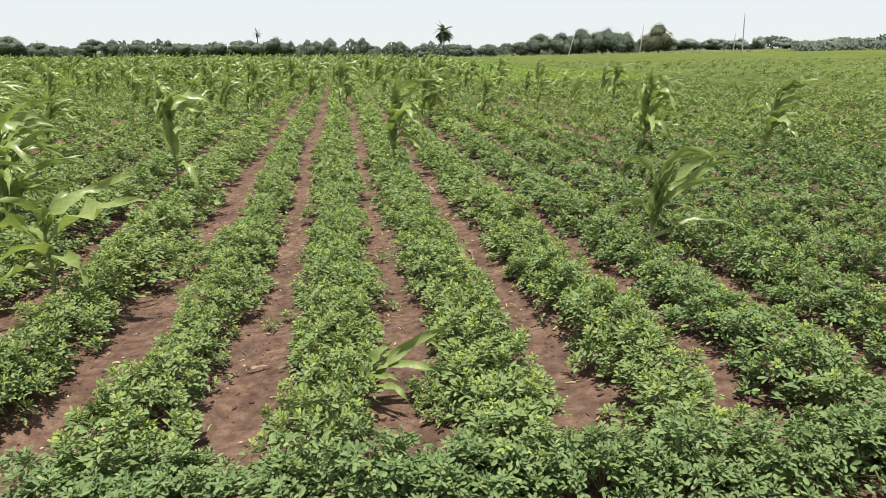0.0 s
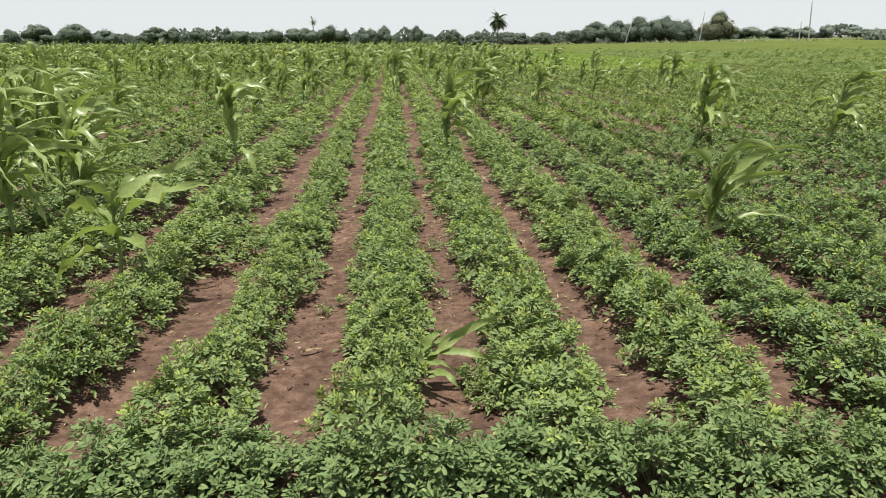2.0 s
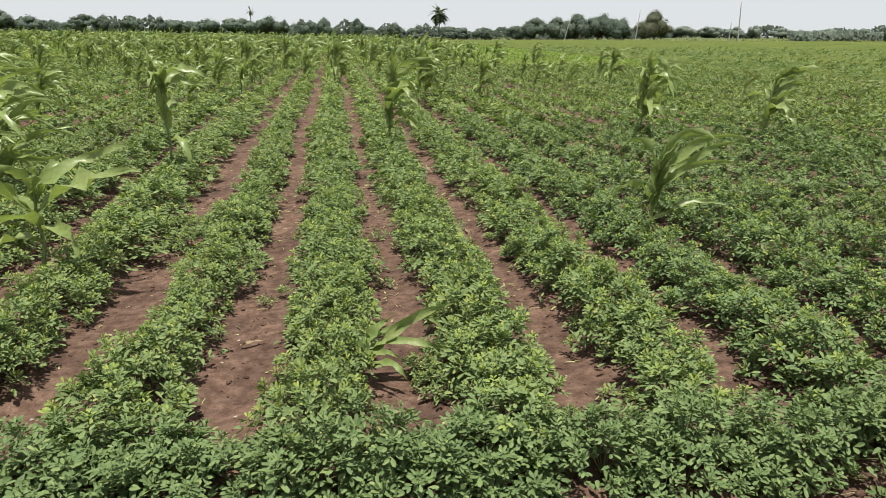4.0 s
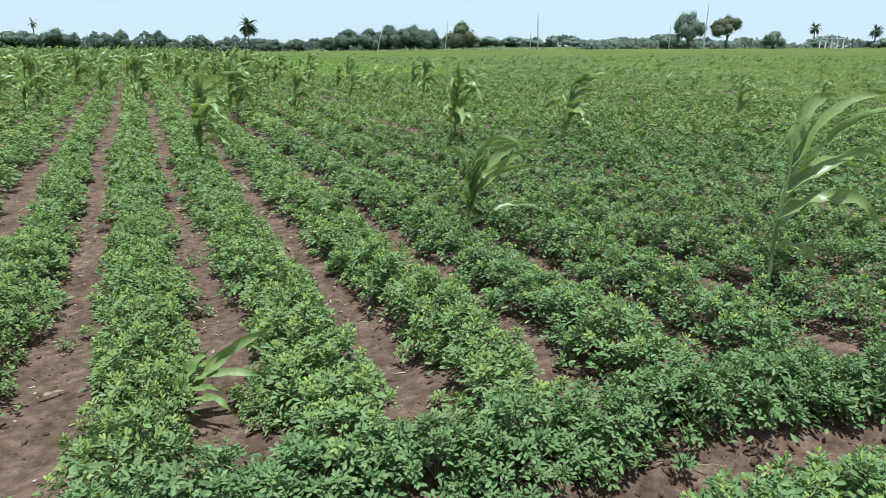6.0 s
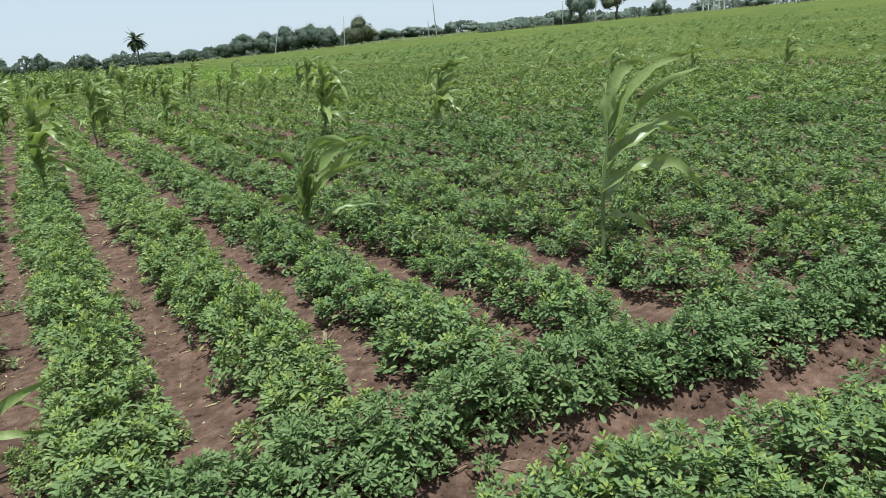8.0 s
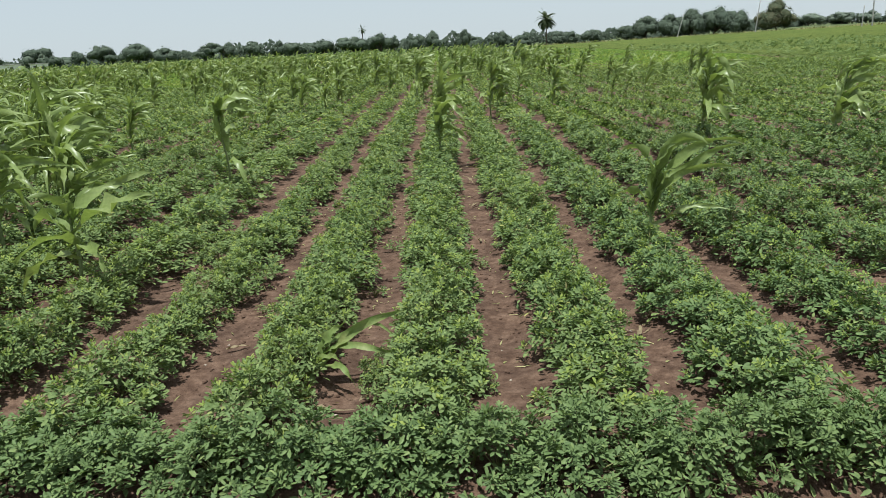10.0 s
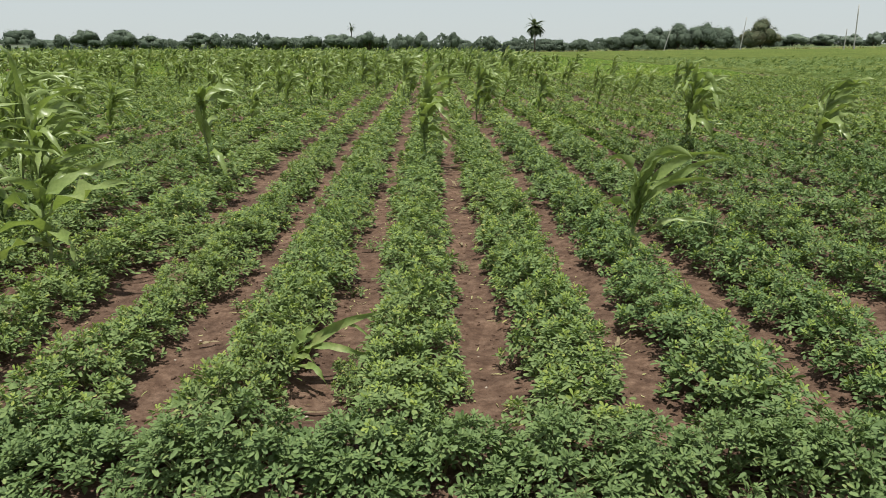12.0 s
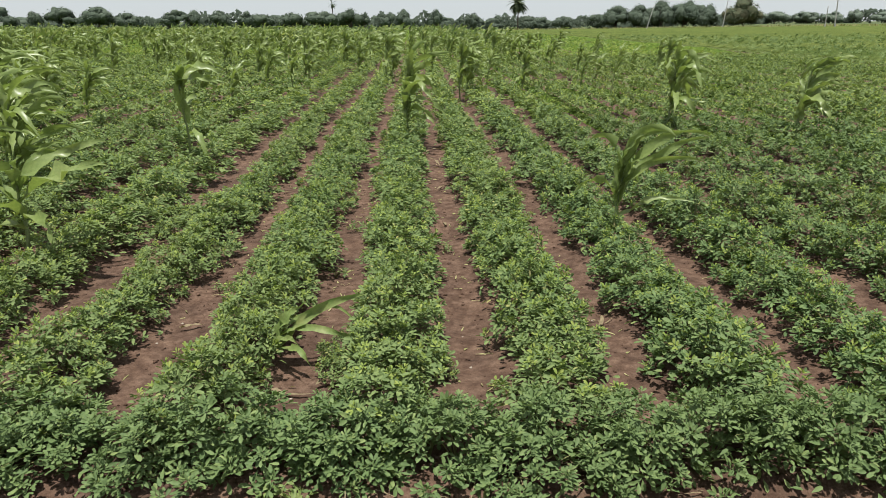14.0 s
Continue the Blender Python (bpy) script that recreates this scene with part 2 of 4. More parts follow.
def furrow_depth(x, y):
    """0 on a row's ridge, 1 in the furrow."""
    return 0.5 + 0.5 * np.cos(2 * math.pi * (np.asarray(x) - FURROW) / PITCH)


# how far the soil lies open to either side of a furrow's middle, along the row: y, left, right
OPEN = {}


def furrow(k, *rows):
    OPEN[k] = np.array(rows)


furrow(-1, (2.6, -0.04, 0.10), (3.5, -0.12, 0.18), (4.2, -0.06, 0.26), (4.6, 0.0, 0.12), (7, -0.03, 0.06), (60, -0.03, 0.05))
furrow(0, (2.5, -0.18, 0.10), (3.3, -0.13, 0.20), (4.0, -0.05, 0.25), (4.5, 0.03, 0.26), (4.75, 0.11, 0.18), (5.6, 0.09, 0.16), (6.0, 0.02, 0.27), (7.6, 0.02, 0.24), (8.5, 0.07, 0.17), (60, 0.05, 0.12))
furrow(1, (2.55, -0.02, 0.10), (2.8, -0.11, 0.18), (3.0, -0.15, 0.15), (3.3, -0.06, 0.16), (3.9, -0.13, 0.16), (4.4, 0.0, 0.11), (4.9, 0.01, 0.17), (6.7, 0.0, 0.14), (10.4, -0.07, 0.11), (14, 0.0, 0.16), (60, 0.0, 0.08))
furrow(2, (2.5, -0.11, 0.06), (2.75, -0.17, 0.13), (2.95, -0.16, 0.10), (3.1, -0.05, 0.06), (3.5, -0.03, 0.15), (4.3, -0.01, 0.08), (5.3, -0.05, 0.10), (8.0, 0.0, 0.05), (10, -0.01, 0.09), (14, 0.0, 0.10), (60, 0.0, 0.06))
furrow(3, (2.6, -0.07, 0.02), (3.0, -0.07, 0.10), (3.4, -0.11, 0.08), (3.8, -0.05, 0.11), (4.3, -0.07, 0.09), (6.5, -0.04, 0.08), (10, -0.02, 0.07), (16, 0.0, 0.06), (60, 0.0, 0.05))
furrow(4, (2.5, -0.04, 0.07), (3.0, -0.09, 0.06), (3.7, -0.12, 0.07), (5.5, -0.04, 0.10), (6.5, -0.08, 0.04), (7.9, -0.01, 0.08), (12, -0.10, -0.01), (60, -0.05, 0.02))
furrow(5, (2.6, -0.06, 0.03), (3.1, -0.07, 0.10), (3.6, -0.15, 0.08), (4.4, -0.09, 0.05), (7, -0.08, 0.05), (60, -0.07, 0.05))


def furrow_edges(k, y):
    """The left and right edge of the open soil of furrow k."""
    c = FURROW + PITCH * k
    if k in OPEN:
        p = OPEN[k]
        return c + float(np.interp(y, p[:, 0], p[:, 1])), c + float(np.interp(y, p[:, 0], p[:, 2]))
    sway = 0.05 * float(value_noise(k * 3.7, y, 1.3, 17))
    half = max(0.0, (0.125 if k > 0 else 0.062) + (0.035 if k > 0 else 0.055) * float(value_noise(k * 5.1, y, 0.9, 19)))
    return c + sway - half, c + sway + half


def ground_z(x, y):
    x, y = np.asarray(x, dtype=float), np.asarray(y, dtype=float)
    near = np.clip((60 - np.hypot(x, y)) / 40, 0, 1)
    rows = (y > HEAD_END) & (x < BUND - 0.5)
    z = np.where(rows, 0.022 - 0.04 * furrow_depth(x, y), 0.012) * near
    d = y - (ditch_line(x) - 0.17)
    z = z - 0.075 * np.exp(-(d / 0.13) ** 2) * (np.abs(d) < 1)
    z = z + (0.014 * value_noise(x, y, 0.33, 1) + 0.010 * value_noise(x, y, 0.15, 2) + 0.02 * value_noise(x, y, 1.7, 3)) * near
    z = z + 0.07 * np.exp(-((x - BUND - 0.25 * np.sin(y / 9)) / 0.55) ** 2)
    return z + rise(x, y)


def spread(fine_lo, fine_hi, step, lo, hi, growth):
    """Steps that are fine in the middle and grow outwards."""
    mid = list(np.arange(fine_lo, fine_hi + 1e-6, step))
    s, a = step, fine_lo
    left = []
    while a > lo:
        s = s * growth
        a -= s
        left.append(a)
    s, b = step, mid[-1]
    right = []
    while b < hi:
        s = s * growth
        b += s
        right.append(b)
    return np.array(left[::-1] + mid + right)


def sheet(xs, ys, height):
    gx, gy = np.meshgrid(xs, ys)
    v = np.stack([gx.ravel(), gy.ravel(), height(gx.ravel(), gy.ravel())], axis=1)
    i = np.arange(len(xs) * len(ys)).reshape(len(ys), len(xs))
    q = np.stack([i[:-1, :-1].ravel(), i[:-1, 1:].ravel(), i[1:, 1:].ravel(), i[1:, :-1].ravel()], axis=1)
    return v, q


gx = np.unique(np.concatenate([spread(-2.0, 6.0, 0.08, -3000, 3000, 1.085), np.arange(15.5, 20, 0.2)]))
gy = spread(1.0, 6.0, 0.08, -3000, 4000, 1.085)
v, q = sheet(gx, gy, ground_z)
ground = new("ground", mesh_np("ground", v, q, soil, True))
tagged(ground, "bare reddish-brown field soil with furrows and a shallow ditch", "ground", kind="structure")


# ---------------------------------------------------------------- crop rows, far part
def canopy_z(x, y):
    r = np.hypot(x - 1.7, y)
    amp = np.clip((110 - r) / 70, 0.3, 1)
    near = np.clip((46 - r) / 14, 0, 1)
    open_rows = np.clip((x + 0.4) / 0.5, 0, 1) * np.clip((3.9 - x) / 0.5, 0, 1) * np.clip((40 - r) / 10, 0, 1)
    top = 0.17 - 0.10 * near - (0.30 + 0.10 * open_rows) * furrow_depth(x, y) ** 1.5 * amp
    top = top + 0.045 * value_noise(x, y, 0.8, 5) + 0.05 * value_noise(x, y, 2.5, 6) * (1 - 0.6 * near)
    edge = np.clip((r - 9.0) / 0.8, 0, 1)
    bank = np.exp(-((x - BUND) / 0.3) ** 2)
    return rise(x, y) + top * edge - (1 - edge) * 0.3 - bank * 0.35


cx = np.concatenate([spread(-14, BUND - 0.3, 0.19, -330, BUND - 0.2, 1.07)])
cx = cx[cx < BUND - 0.3]
cy = spread(-1.0, 26, 0.3, -40, 262, 1.05)
v, q = sheet(cx, cy, canopy_z)
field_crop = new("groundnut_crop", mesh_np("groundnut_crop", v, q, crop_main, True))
tagged(field_crop, "dense green groundnut rows stretching to the tree line", "crop", kind="stuff")


def next_field_z(x, y):
    return rise(x, y) + 0.17 + 0.09 * np.sin(y * 2 * math.pi / 1.4 + 0.4 * np.sin(x / 7)) * np.clip((60 - np.hypot(x, y)) / 40, 0, 1) + 0.09 * value_noise(x, y, 1.3, 8) + 0.05 * value_noise(x, y, 0.5, 9) - 0.2 * np.clip((BUND + 1.1 - x) / 0.8, 0, 1)


fx = spread(BUND + 0.4, BUND + 14, 0.3, BUND + 0.3, 250, 1.06)
fy = spread(-4, 34, 0.22, -60, 215, 1.05)
v, q = sheet(fx, fy, next_field_z)
next_crop = new("young_crop", mesh_np("young_crop", v, q, crop_far, True))
tagged(next_crop, "even light-green young crop beyond the earth bank", "crop", kind="stuff")

# ---------------------------------------------------------------- leaves
# one leaflet, stem end at 0, tip at 1: rounded towards the tip and folded along its middle
LEAFLET = np.array([(0, 0, 0), (-0.19, 0.50, 0.07), (-0.165, 0.86, 0.05), (0, 1, -0.03), (0.165, 0.86, 0.05), (0.19, 0.50, 0.07)])
LEAFLET_T = np.array([(0, 2, 1), (0, 3, 2), (0, 4, 3), (0, 5, 4)])
SIMPLE = np.array([(0, 0, 0), (-0.25, 0.56, 0.07), (0.02, 1, -0.02), (0.25, 0.54, 0.07)])
SIMPLE_T = np.array([(0, 2, 1), (0, 3, 2)])


def unit(a):
    return a / (np.linalg.norm(a, axis=-1, keepdims=True) + 1e-9)


def put_shapes(shape, tris, at, fwd, up, length):
    """The same little shape at many places: at, fwd, up (n, 3), length (n,)."""
    fwd = unit(fwd)
    side = unit(np.cross(fwd, up))
    nor = np.cross(side, fwd)
    v = at[:, None, :] + length[:, None, None] * (shape[None, :, 0:1] * side[:, None, :] + shape[None, :, 1:2] * fwd[:, None, :] + shape[None, :, 2:3] * nor[:, None, :])
    f = tris[None] + (np.arange(len(at)) * len(shape))[:, None, None]
    return v.reshape(-1, 3), f.reshape(-1, tris.shape[1])


def nut_leaves(rng, n, rad, h, size, shape, tris, inner):
    """Stem tips and the four-part leaves of one groundnut plant, as arrays."""
    shoots, each = n
    n = shoots * each
    a = rng.uniform(0, 2 * math.pi, shoots)
    q = rng.uniform(0, 1, shoots) ** 0.46
    lobe = 1 + 0.13 * np.sin(3 * a + rng.uniform(0, 6)) + 0.08 * np.sin(5 * a + rng.uniform(0, 6))
    flank = np.where(rng.uniform(0, 1, shoots) < 0.45, 0.9, 0.66)
    z = np.maximum(0.045, h * (1.0 - flank * q ** 2.7) * rng.uniform(0.70, 1.14, shoots))
    tips = np.stack([0.88 * rad * q * lobe * np.cos(a), 0.88 * rad * q * lobe * np.sin(a), z], axis=1)
    k = np.repeat(np.arange(shoots), each)
    low = np.tile(np.arange(each) / each, shoots)            # 0 the youngest leaf at the tip, towards 1 the oldest
    b = np.repeat(rng.uniform(0, 6.28, shoots), each) + np.tile(np.arange(each) * 2.4, shoots) + rng.normal(0, 0.3, n)
    climb = 1.0 - 0.9 * low + rng.normal(0, 0.2, n)
    out = np.stack([np.cos(b) * np.cos(climb), np.sin(b) * np.cos(climb), np.sin(climb)], axis=1)
    away = unit(tips[k] * (1, 1, 0))
    out = unit(out + 0.45 * (q[k] ** 1.5)[:, None] * away)
    at = tips[k] * (1 - 0.14 * low[:, None]) - (0, 0, 0.04) * low[:, None] + out * (0.010 + 0.042 * low)[:, None]
    at[:, 2] = np.maximum(at[:, 2], 0.025)
    up = unit(np.stack([rng.normal(0, 0.3, n), rng.normal(0, 0.3, n), 0.9 + 0 * b], axis=1) - out * np.sin(climb)[:, None] * 0.75 + 0.35 * q[k][:, None] * away)
    fwd = unit(out - up * np.sum(out * up, axis=1, keepdims=True) * 0.7)
    side = unit(np.cross(fwd, up))
    at4, f4, u4, l4 = [], [], [], []
    size_n = size * rng.uniform(0.8, 1.2, n) * (0.62 + 0.58 * low)
    for ang, back in ((0.5, 0), (-0.5, 0), (1.15, 0.5), (-1.15, 0.5)):
        f = fwd * math.cos(ang) + side * math.sin(ang)
        at4.append(at - fwd * (back * size_n)[:, None])
        f4.append(f + rng.normal(0, 0.2, (n, 3)))
        u4.append(unit(up + 0.35 * side * math.sin(ang) * -1 + rng.normal(0, 0.2, (n, 3))))
        l4.append(size_n * rng.uniform(0.85, 1.12, n))
    v, f = put_shapes(shape, tris, np.concatenate(at4), np.concatenate(f4), np.concatenate(u4), np.concatenate(l4))
    # older, lower leaves inside the bush
    m = inner
    a, q = rng.uniform(0, 6.28, m), rng.uniform(0, 1, m) ** 0.5
    z = np.maximum(0.03, h * (1.0 - 0.86 * q ** 3.4) * rng.uniform(0.15, 0.78, m))
    at = np.stack([0.84 * rad * q * np.cos(a), 0.84 * rad * q * np.sin(a), z], axis=1)
    up = unit(np.stack([rng.normal(0, 0.35, m) + 0.5 * q * np.cos(a), rng.normal(0, 0.35, m) + 0.5 * q * np.sin(a), np.ones(m)], axis=1))
    fwd = np.cross(up, unit(rng.normal(0, 1, (m, 3))))
    v2, f2 = put_shapes(shape, tris, at, fwd, up, size * rng.uniform(1.05, 1.45, m))
    young = low < 0.2               # the youngest leaves are paler: 2 on all plants, 1 on lush ones
    sure = (low < 0.12) & (rng.uniform(0, 1, n) < 0.8)
    tip_leaf = np.tile(np.where(sure, 2, np.where(young, 1, 0)), 4)
    pale = np.concatenate([np.repeat(tip_leaf, len(tris)), np.zeros(len(f2), dtype=int)])
    return tips, np.concatenate([v, v2]), np.concatenate([f, f2 + len(v)]), pale


def nut_stems(tips):
    pile = Pile()
    for t in tips[:10]:
        s = np.array([0.0, 0.35, 0.7, 1.0])
        p = np.stack([t[0] * s, t[1] * s, t[2] * (1 - (1 - s) ** 1.7)], axis=1)
        vv, qq = tube(p, [0.0035, 0.003, 0.0025, 0.0015], 3)
        pile.add(vv, qq)
    return pile.mesh("stem", groundnut_stem)


def row_places(rng, step):
    """Plants along the rows, from the headland on: x, y, size, spread across the row."""
    out = []
    for k in range(-70, 25):
        c = FURROW + PITCH * (k + 0.5)
        if c > BUND - 0.7:
            break
        closed = c > 2.9 or c < 0.1                      # older, bushier plants stand wider apart
        gap = step * (1.08 if closed else 1.0)
        y = float(ditch_line(c)) + (0.29 if c < 2 else 0.40) + rng.uniform(0, 0.08)
        while y < (29 if abs(c - 1.7) > 4.5 else 46):
            reach = 1.1 * y + 1.2 if c < 1.7 else 2.7 * y + 2.0
            if abs(c - 1.7) < reach:
                lo, hi = furrow_edges(k, y)[1], furrow_edges(k + 1, y)[0]
                s = plant_scale(c, y, rng.uniform(0.92, 1.10) if closed else rng.uniform(0.88, 1.08))
                out.append(((lo + hi) / 2 + rng.normal(0, 0.02), y, s, min(1.3, (hi - lo) / 0.525 / s * rng.uniform(0.93, 1.05))))
            y += gap * rng.uniform(0.8, 1.2) * (1 if y < 14 else 1.25)
    return out


def plant_scale(x, y, s):
    """Fuller bushes towards the bank, and in patches."""
    full = np.clip((x - 2.9) / 1.8, 0, 1) * 0.02 + np.clip((0.1 - x) / 1.2, 0, 1) * 0.05
    return s * (0.97 + full + 0.09 * float(value_noise(x, y, 1.1, 11)))


rng = np.random.default_rng(7)
NEAR = row_places(rng, 0.215)
# the headland row that lies across the row ends, and the row on this side of the ditch
for x in np.arange(-0.9, 6.9, 0.165):
    e = float(ditch_line(x))
    thin = 0.04 * float(np.clip((2.0 - x) / 0.6, 0, 1))      # the headland row is thinner where the furrows lie open
    NEAR.append((x + rng.normal(0, 0.03), e + 0.15 - 0.5 * thin + rng.normal(0, 0.03), plant_scale(x, e, rng.uniform(0.84, 0.98) - thin), 1.0))
# some that sprawl into a furrow
NEAR += [(1.755, 3.02, 0.5, 1.0), (1.76, 2.88, 0.42, 1.0), (2.14, 2.86, 0.4, 1.0), (0.41, 4.95, 0.62, 1.0), (0.36, 5.35, 0.6, 1.0)]
for x in np.arange(1.7, 6.8, 0.2):
    e = float(ditch_line(x))
    NEAR.append((x + rng.normal(0, 0.03), e - 0.60 + rng.normal(0, 0.03), rng.uniform(0.85, 1.0), 1.0))
    if rng.uniform() < 0.6 and not 3.7 < x < 4.4:
        NEAR.append((x + rng.normal(0, 0.03), e - 0.90 + rng.normal(0, 0.03), rng.uniform(0.75, 0.9), 1.0))


def plant_height(x):
    """How tall the bushes stand for their width: lowest in the thin rows."""
    return 0.97 - 0.13 * math.exp(-((x - 0.5) / 0.55) ** 2)


class Kit:
    """Some different groundnut plants of one fineness."""
    def __init__(self, count, leaves, size, shape, tris, seed, inner):
        self.kinds = [nut_leaves(np.random.default_rng(seed + i), leaves, 0.275, 0.285, size, shape, tris, inner) for i in range(count)]


old_kit = Kit(5, (29, 9), 0.037, LEAFLET, LEAFLET_T, 150, 70)        # older, larger-leaved plants of the headland
fine_kit = Kit(9, (28, 9), 0.036, LEAFLET, LEAFLET_T, 100, 70)
mid_kit = Kit(6, (17, 7), 0.047, SIMPLE, SIMPLE_T, 200, 30)
rough_kit = Kit(6, (9, 4), 0.072, SIMPLE, SIMPLE_T, 300, 0)

masters, aged = [], []
for tips, v, f, pale in fine_kit.kinds + old_kit.kinds:
    base = groundnut_leaf if len(masters) < 9 else headland_leaf
    if len(masters) < 9:
        aged.append(mesh_np("foliage", v, f, headland_leaf, False, groundnut_tip, pale > 1))
    masters.append((mesh_np("foliage", v, f, base, False, groundnut_tip, (pale > 1) & (len(masters) < 9)), nut_stems(tips)))

singles, middle, coarse = [], [], []
for p in NEAR:
    d = math.hypot(p[0] - 1.75, p[1] - 0.3)
    (singles if d < 6.2 else middle if d < 10.5 else coarse).append(p)
singles.sort(key=lambda p: math.hypot(p[0] - 1.9, p[1] - 0.3))
middle += singles[300:]
singles = singles[:300]
for i, (x, y, s, wide) in enumerate(singles):
    me, st = masters[9 + i % 5] if abs(y - ditch_line(x) - 0.02) < 0.28 else masters[i % 9]
    if (x > 3.0 and y > ditch_line(x) + 0.3) or y < ditch_line(x) - 0.3:
        me = aged[i % 9]
    plant = tagged(new("groundnut_plant"), "low bushy groundnut plant with small rounded green leaves", "groundnut plant", "groundnut plants in rows")
    plant.matrix_world = pose(x, y, float(ground_z(x, y)) - 0.01) @ Matrix.Diagonal((s * wide, s, s * plant_height(x) * rng.uniform(0.86, 1.12), 1)) @ Matrix.Rotation(rng.uniform(0, 6.28), 4, "Z")
    part("foliage", me, plant)
    part("stem", st, plant)


def many(name, kit, places, mat):
    vs, fs, ps, n = [], [], [], 0
    for i, (x, y, s, wide) in enumerate(places):
        _, v, f, pale = kit.kinds[i % len(kit.kinds)]
        a = rng.uniform(0, 2 * math.pi)
        c, d = math.cos(a) * s, math.sin(a) * s
        tall = s * plant_height(x) * rng.uniform(0.86, 1.10) * 0.95
        w = np.stack([(v[:, 0] * c - v[:, 1] * d) * wide + x, v[:, 0] * d + v[:, 1] * c + y, v[:, 2] * tall + float(ground_z(x, y)) - 0.01], axis=1)
        ps.append(pale > 1)
        vs.append(w)
        fs.append(f + n)
        n += len(w)
    return mesh_np(name, np.concatenate(vs), np.concatenate(fs), mat, False, groundnut_tip, np.concatenate(ps))


for older, leaf, label in ((False, groundnut_leaf, "rows of leafy green groundnut bushes further down the field"), (True, headland_leaf, "closed rows of dark green older groundnut bushes")):
    tagged(new("groundnut_rows", many("groundnut_rows", mid_kit, [p for p in middle if (p[0] > 3.0) == older], leaf)), label, "crop", kind="stuff")
tagged(new("groundnut_rows", many("groundnut_rows", rough_kit, coarse, groundnut_leaf)), "distant rows of green groundnut bushes", "crop", kind="stuff")


# tufts that break up the far rows and the next field
tuft_kit = Kit(6, (3, 1), 0.12, SIMPLE, SIMPLE_T, 400, 0)
tufts = []
for _ in range(15000):
    y = 27 + 66 * rng.uniform() ** 1.4
    k = rng.integers(-90, 24)
    x = FURROW + PITCH * (k + 0.5)
    if -1.0 * y < x < BUND - 2.2:
        tufts.append((x + rng.normal(0, 0.08), y, rng.uniform(0.8, 1.2), 1.0))
tagged(new("groundnut_rows", many("groundnut_rows", tuft_kit, tufts, groundnut_leaf)), "far rows of green groundnut bushes", "crop", kind="stuff")

# clumps in the nearer part of the next field, in rows across the view
clumps = []
while len(clumps) < 3600:
    d = 0.6 + 46 * rng.uniform() ** 1.6
    y = rng.uniform(-8, 62)
    row = 1.4 * round(y / 1.4 - 0.25) + 0.35 + 0.1 * math.sin(d)
    if value_noise(d, row, 5.0, 31) + rng.uniform(-1, 0.7) > -0.6:
        clumps.append((BUND + d, row + rng.normal(0, 0.2), rng.uniform(0.7, 1.25)))


def clump_mass(places, mat):
    vs, fs, n = [], [], 0
    for i, (x, y, s) in enumerate(places):
        _, v, f, _ = tuft_kit.kinds[i % 6]
        vs.append(v * (s * 1.7, s * 1.0, s * 1.2) + (x, y, float(next_field_z(np.array(x), np.array(y))) - 0.14))
        fs.append(f + n)
        n += len(v)
    return mesh_np("young_crop", np.concatenate(vs), np.concatenate(fs), mat)


tagged(new("young_crop", clump_mass(clumps, groundnut_leaf)), "low leafy green clumps of the crop beyond the bank", "crop", kind="stuff")


# ---------------------------------------------------------------- maize
def ribbon(rng, start, az, length, width, climb, fall, segs, cross, twist=0.0):
    """A strap leaf that rises and arches over. Returns vertices and quads."""
    bend = [math.degrees(climb), math.degrees(climb) - 50 * fall, math.degrees(climb) - 140 * fall]
    return blade(rng, start, math.degrees(az), bend, length, width, segs, cross, twist)


def blade(rng, start, az, bend, length, width, segs=14, cross=3, twist=0.0, ragged=1.0):
    """A strap leaf: its slope in degrees at the sheath, half way and at the tip. Folded along the midrib, waved along its edges."""
    turn, p = math.radians(az), np.array(start, dtype=float)
    drift = math.radians(rng.normal(0, 28))
    pts, dirs = [p.copy()], []
    wob = np.interp(np.arange(segs + 1), np.arange(0, segs + 3, 3), rng.normal(0, 1, len(np.arange(0, segs + 3, 3)))) * 10 * ragged + rng.normal(0, 3, segs + 1)
    for j in range(segs + 1):
        s = j / segs
        slope = math.radians(float(np.interp(s, (0.0, 0.18, 0.5, 1.0), (bend[0], bend[0] * 0.8 + bend[1] * 0.2, bend[1], bend[2]))) + wob[j])
        a = turn + drift * s
        d = np.array([math.cos(a) * math.cos(slope), math.sin(a) * math.cos(slope), math.sin(slope)])
        dirs.append(d)
        if j < segs:
            p = p + d * length / segs
            pts.append(p.copy())
    v, phase, kink = [], rng.uniform(0, 6.28), rng.uniform(0.35, 0.8)
    for j, (p, d) in enumerate(zip(pts, dirs)):
        s = j / segs
        a = turn + drift * s
        side = np.array([-math.sin(a), math.cos(a), 0.0])
        nor = np.cross(d, side)
        w_ = twist * (0.25 + s) + (0.8 * twist if s > kink else 0.0)
        sd, nr = side * math.cos(w_) + nor * math.sin(w_), nor * math.cos(w_) - side * math.sin(w_)
        w = width * min(1.0, 0.5 + 2.6 * s) * (1 - s ** 2.2) ** 0.9 * rng.uniform(0.9, 1.08) + 0.0015
        wave = w * (0.30 * math.sin(phase + s * 19) + rng.normal(0, 0.15)) * ragged
        if cross == 3:
            v += [p - sd * w / 2 + nr * (0.24 * w + wave), p, p + sd * w / 2 + nr * (0.24 * w - wave)]
        else:
            v += [p - sd * w / 2 + nr * wave, p + sd * w / 2 - nr * wave]
    q = []
    for j in range(segs):
        for k in range(cross - 1):
            i = j * cross + k
            q.append((i, i + 1, i + cross + 1, i + cross))
    return np.array(v), np.array(q)


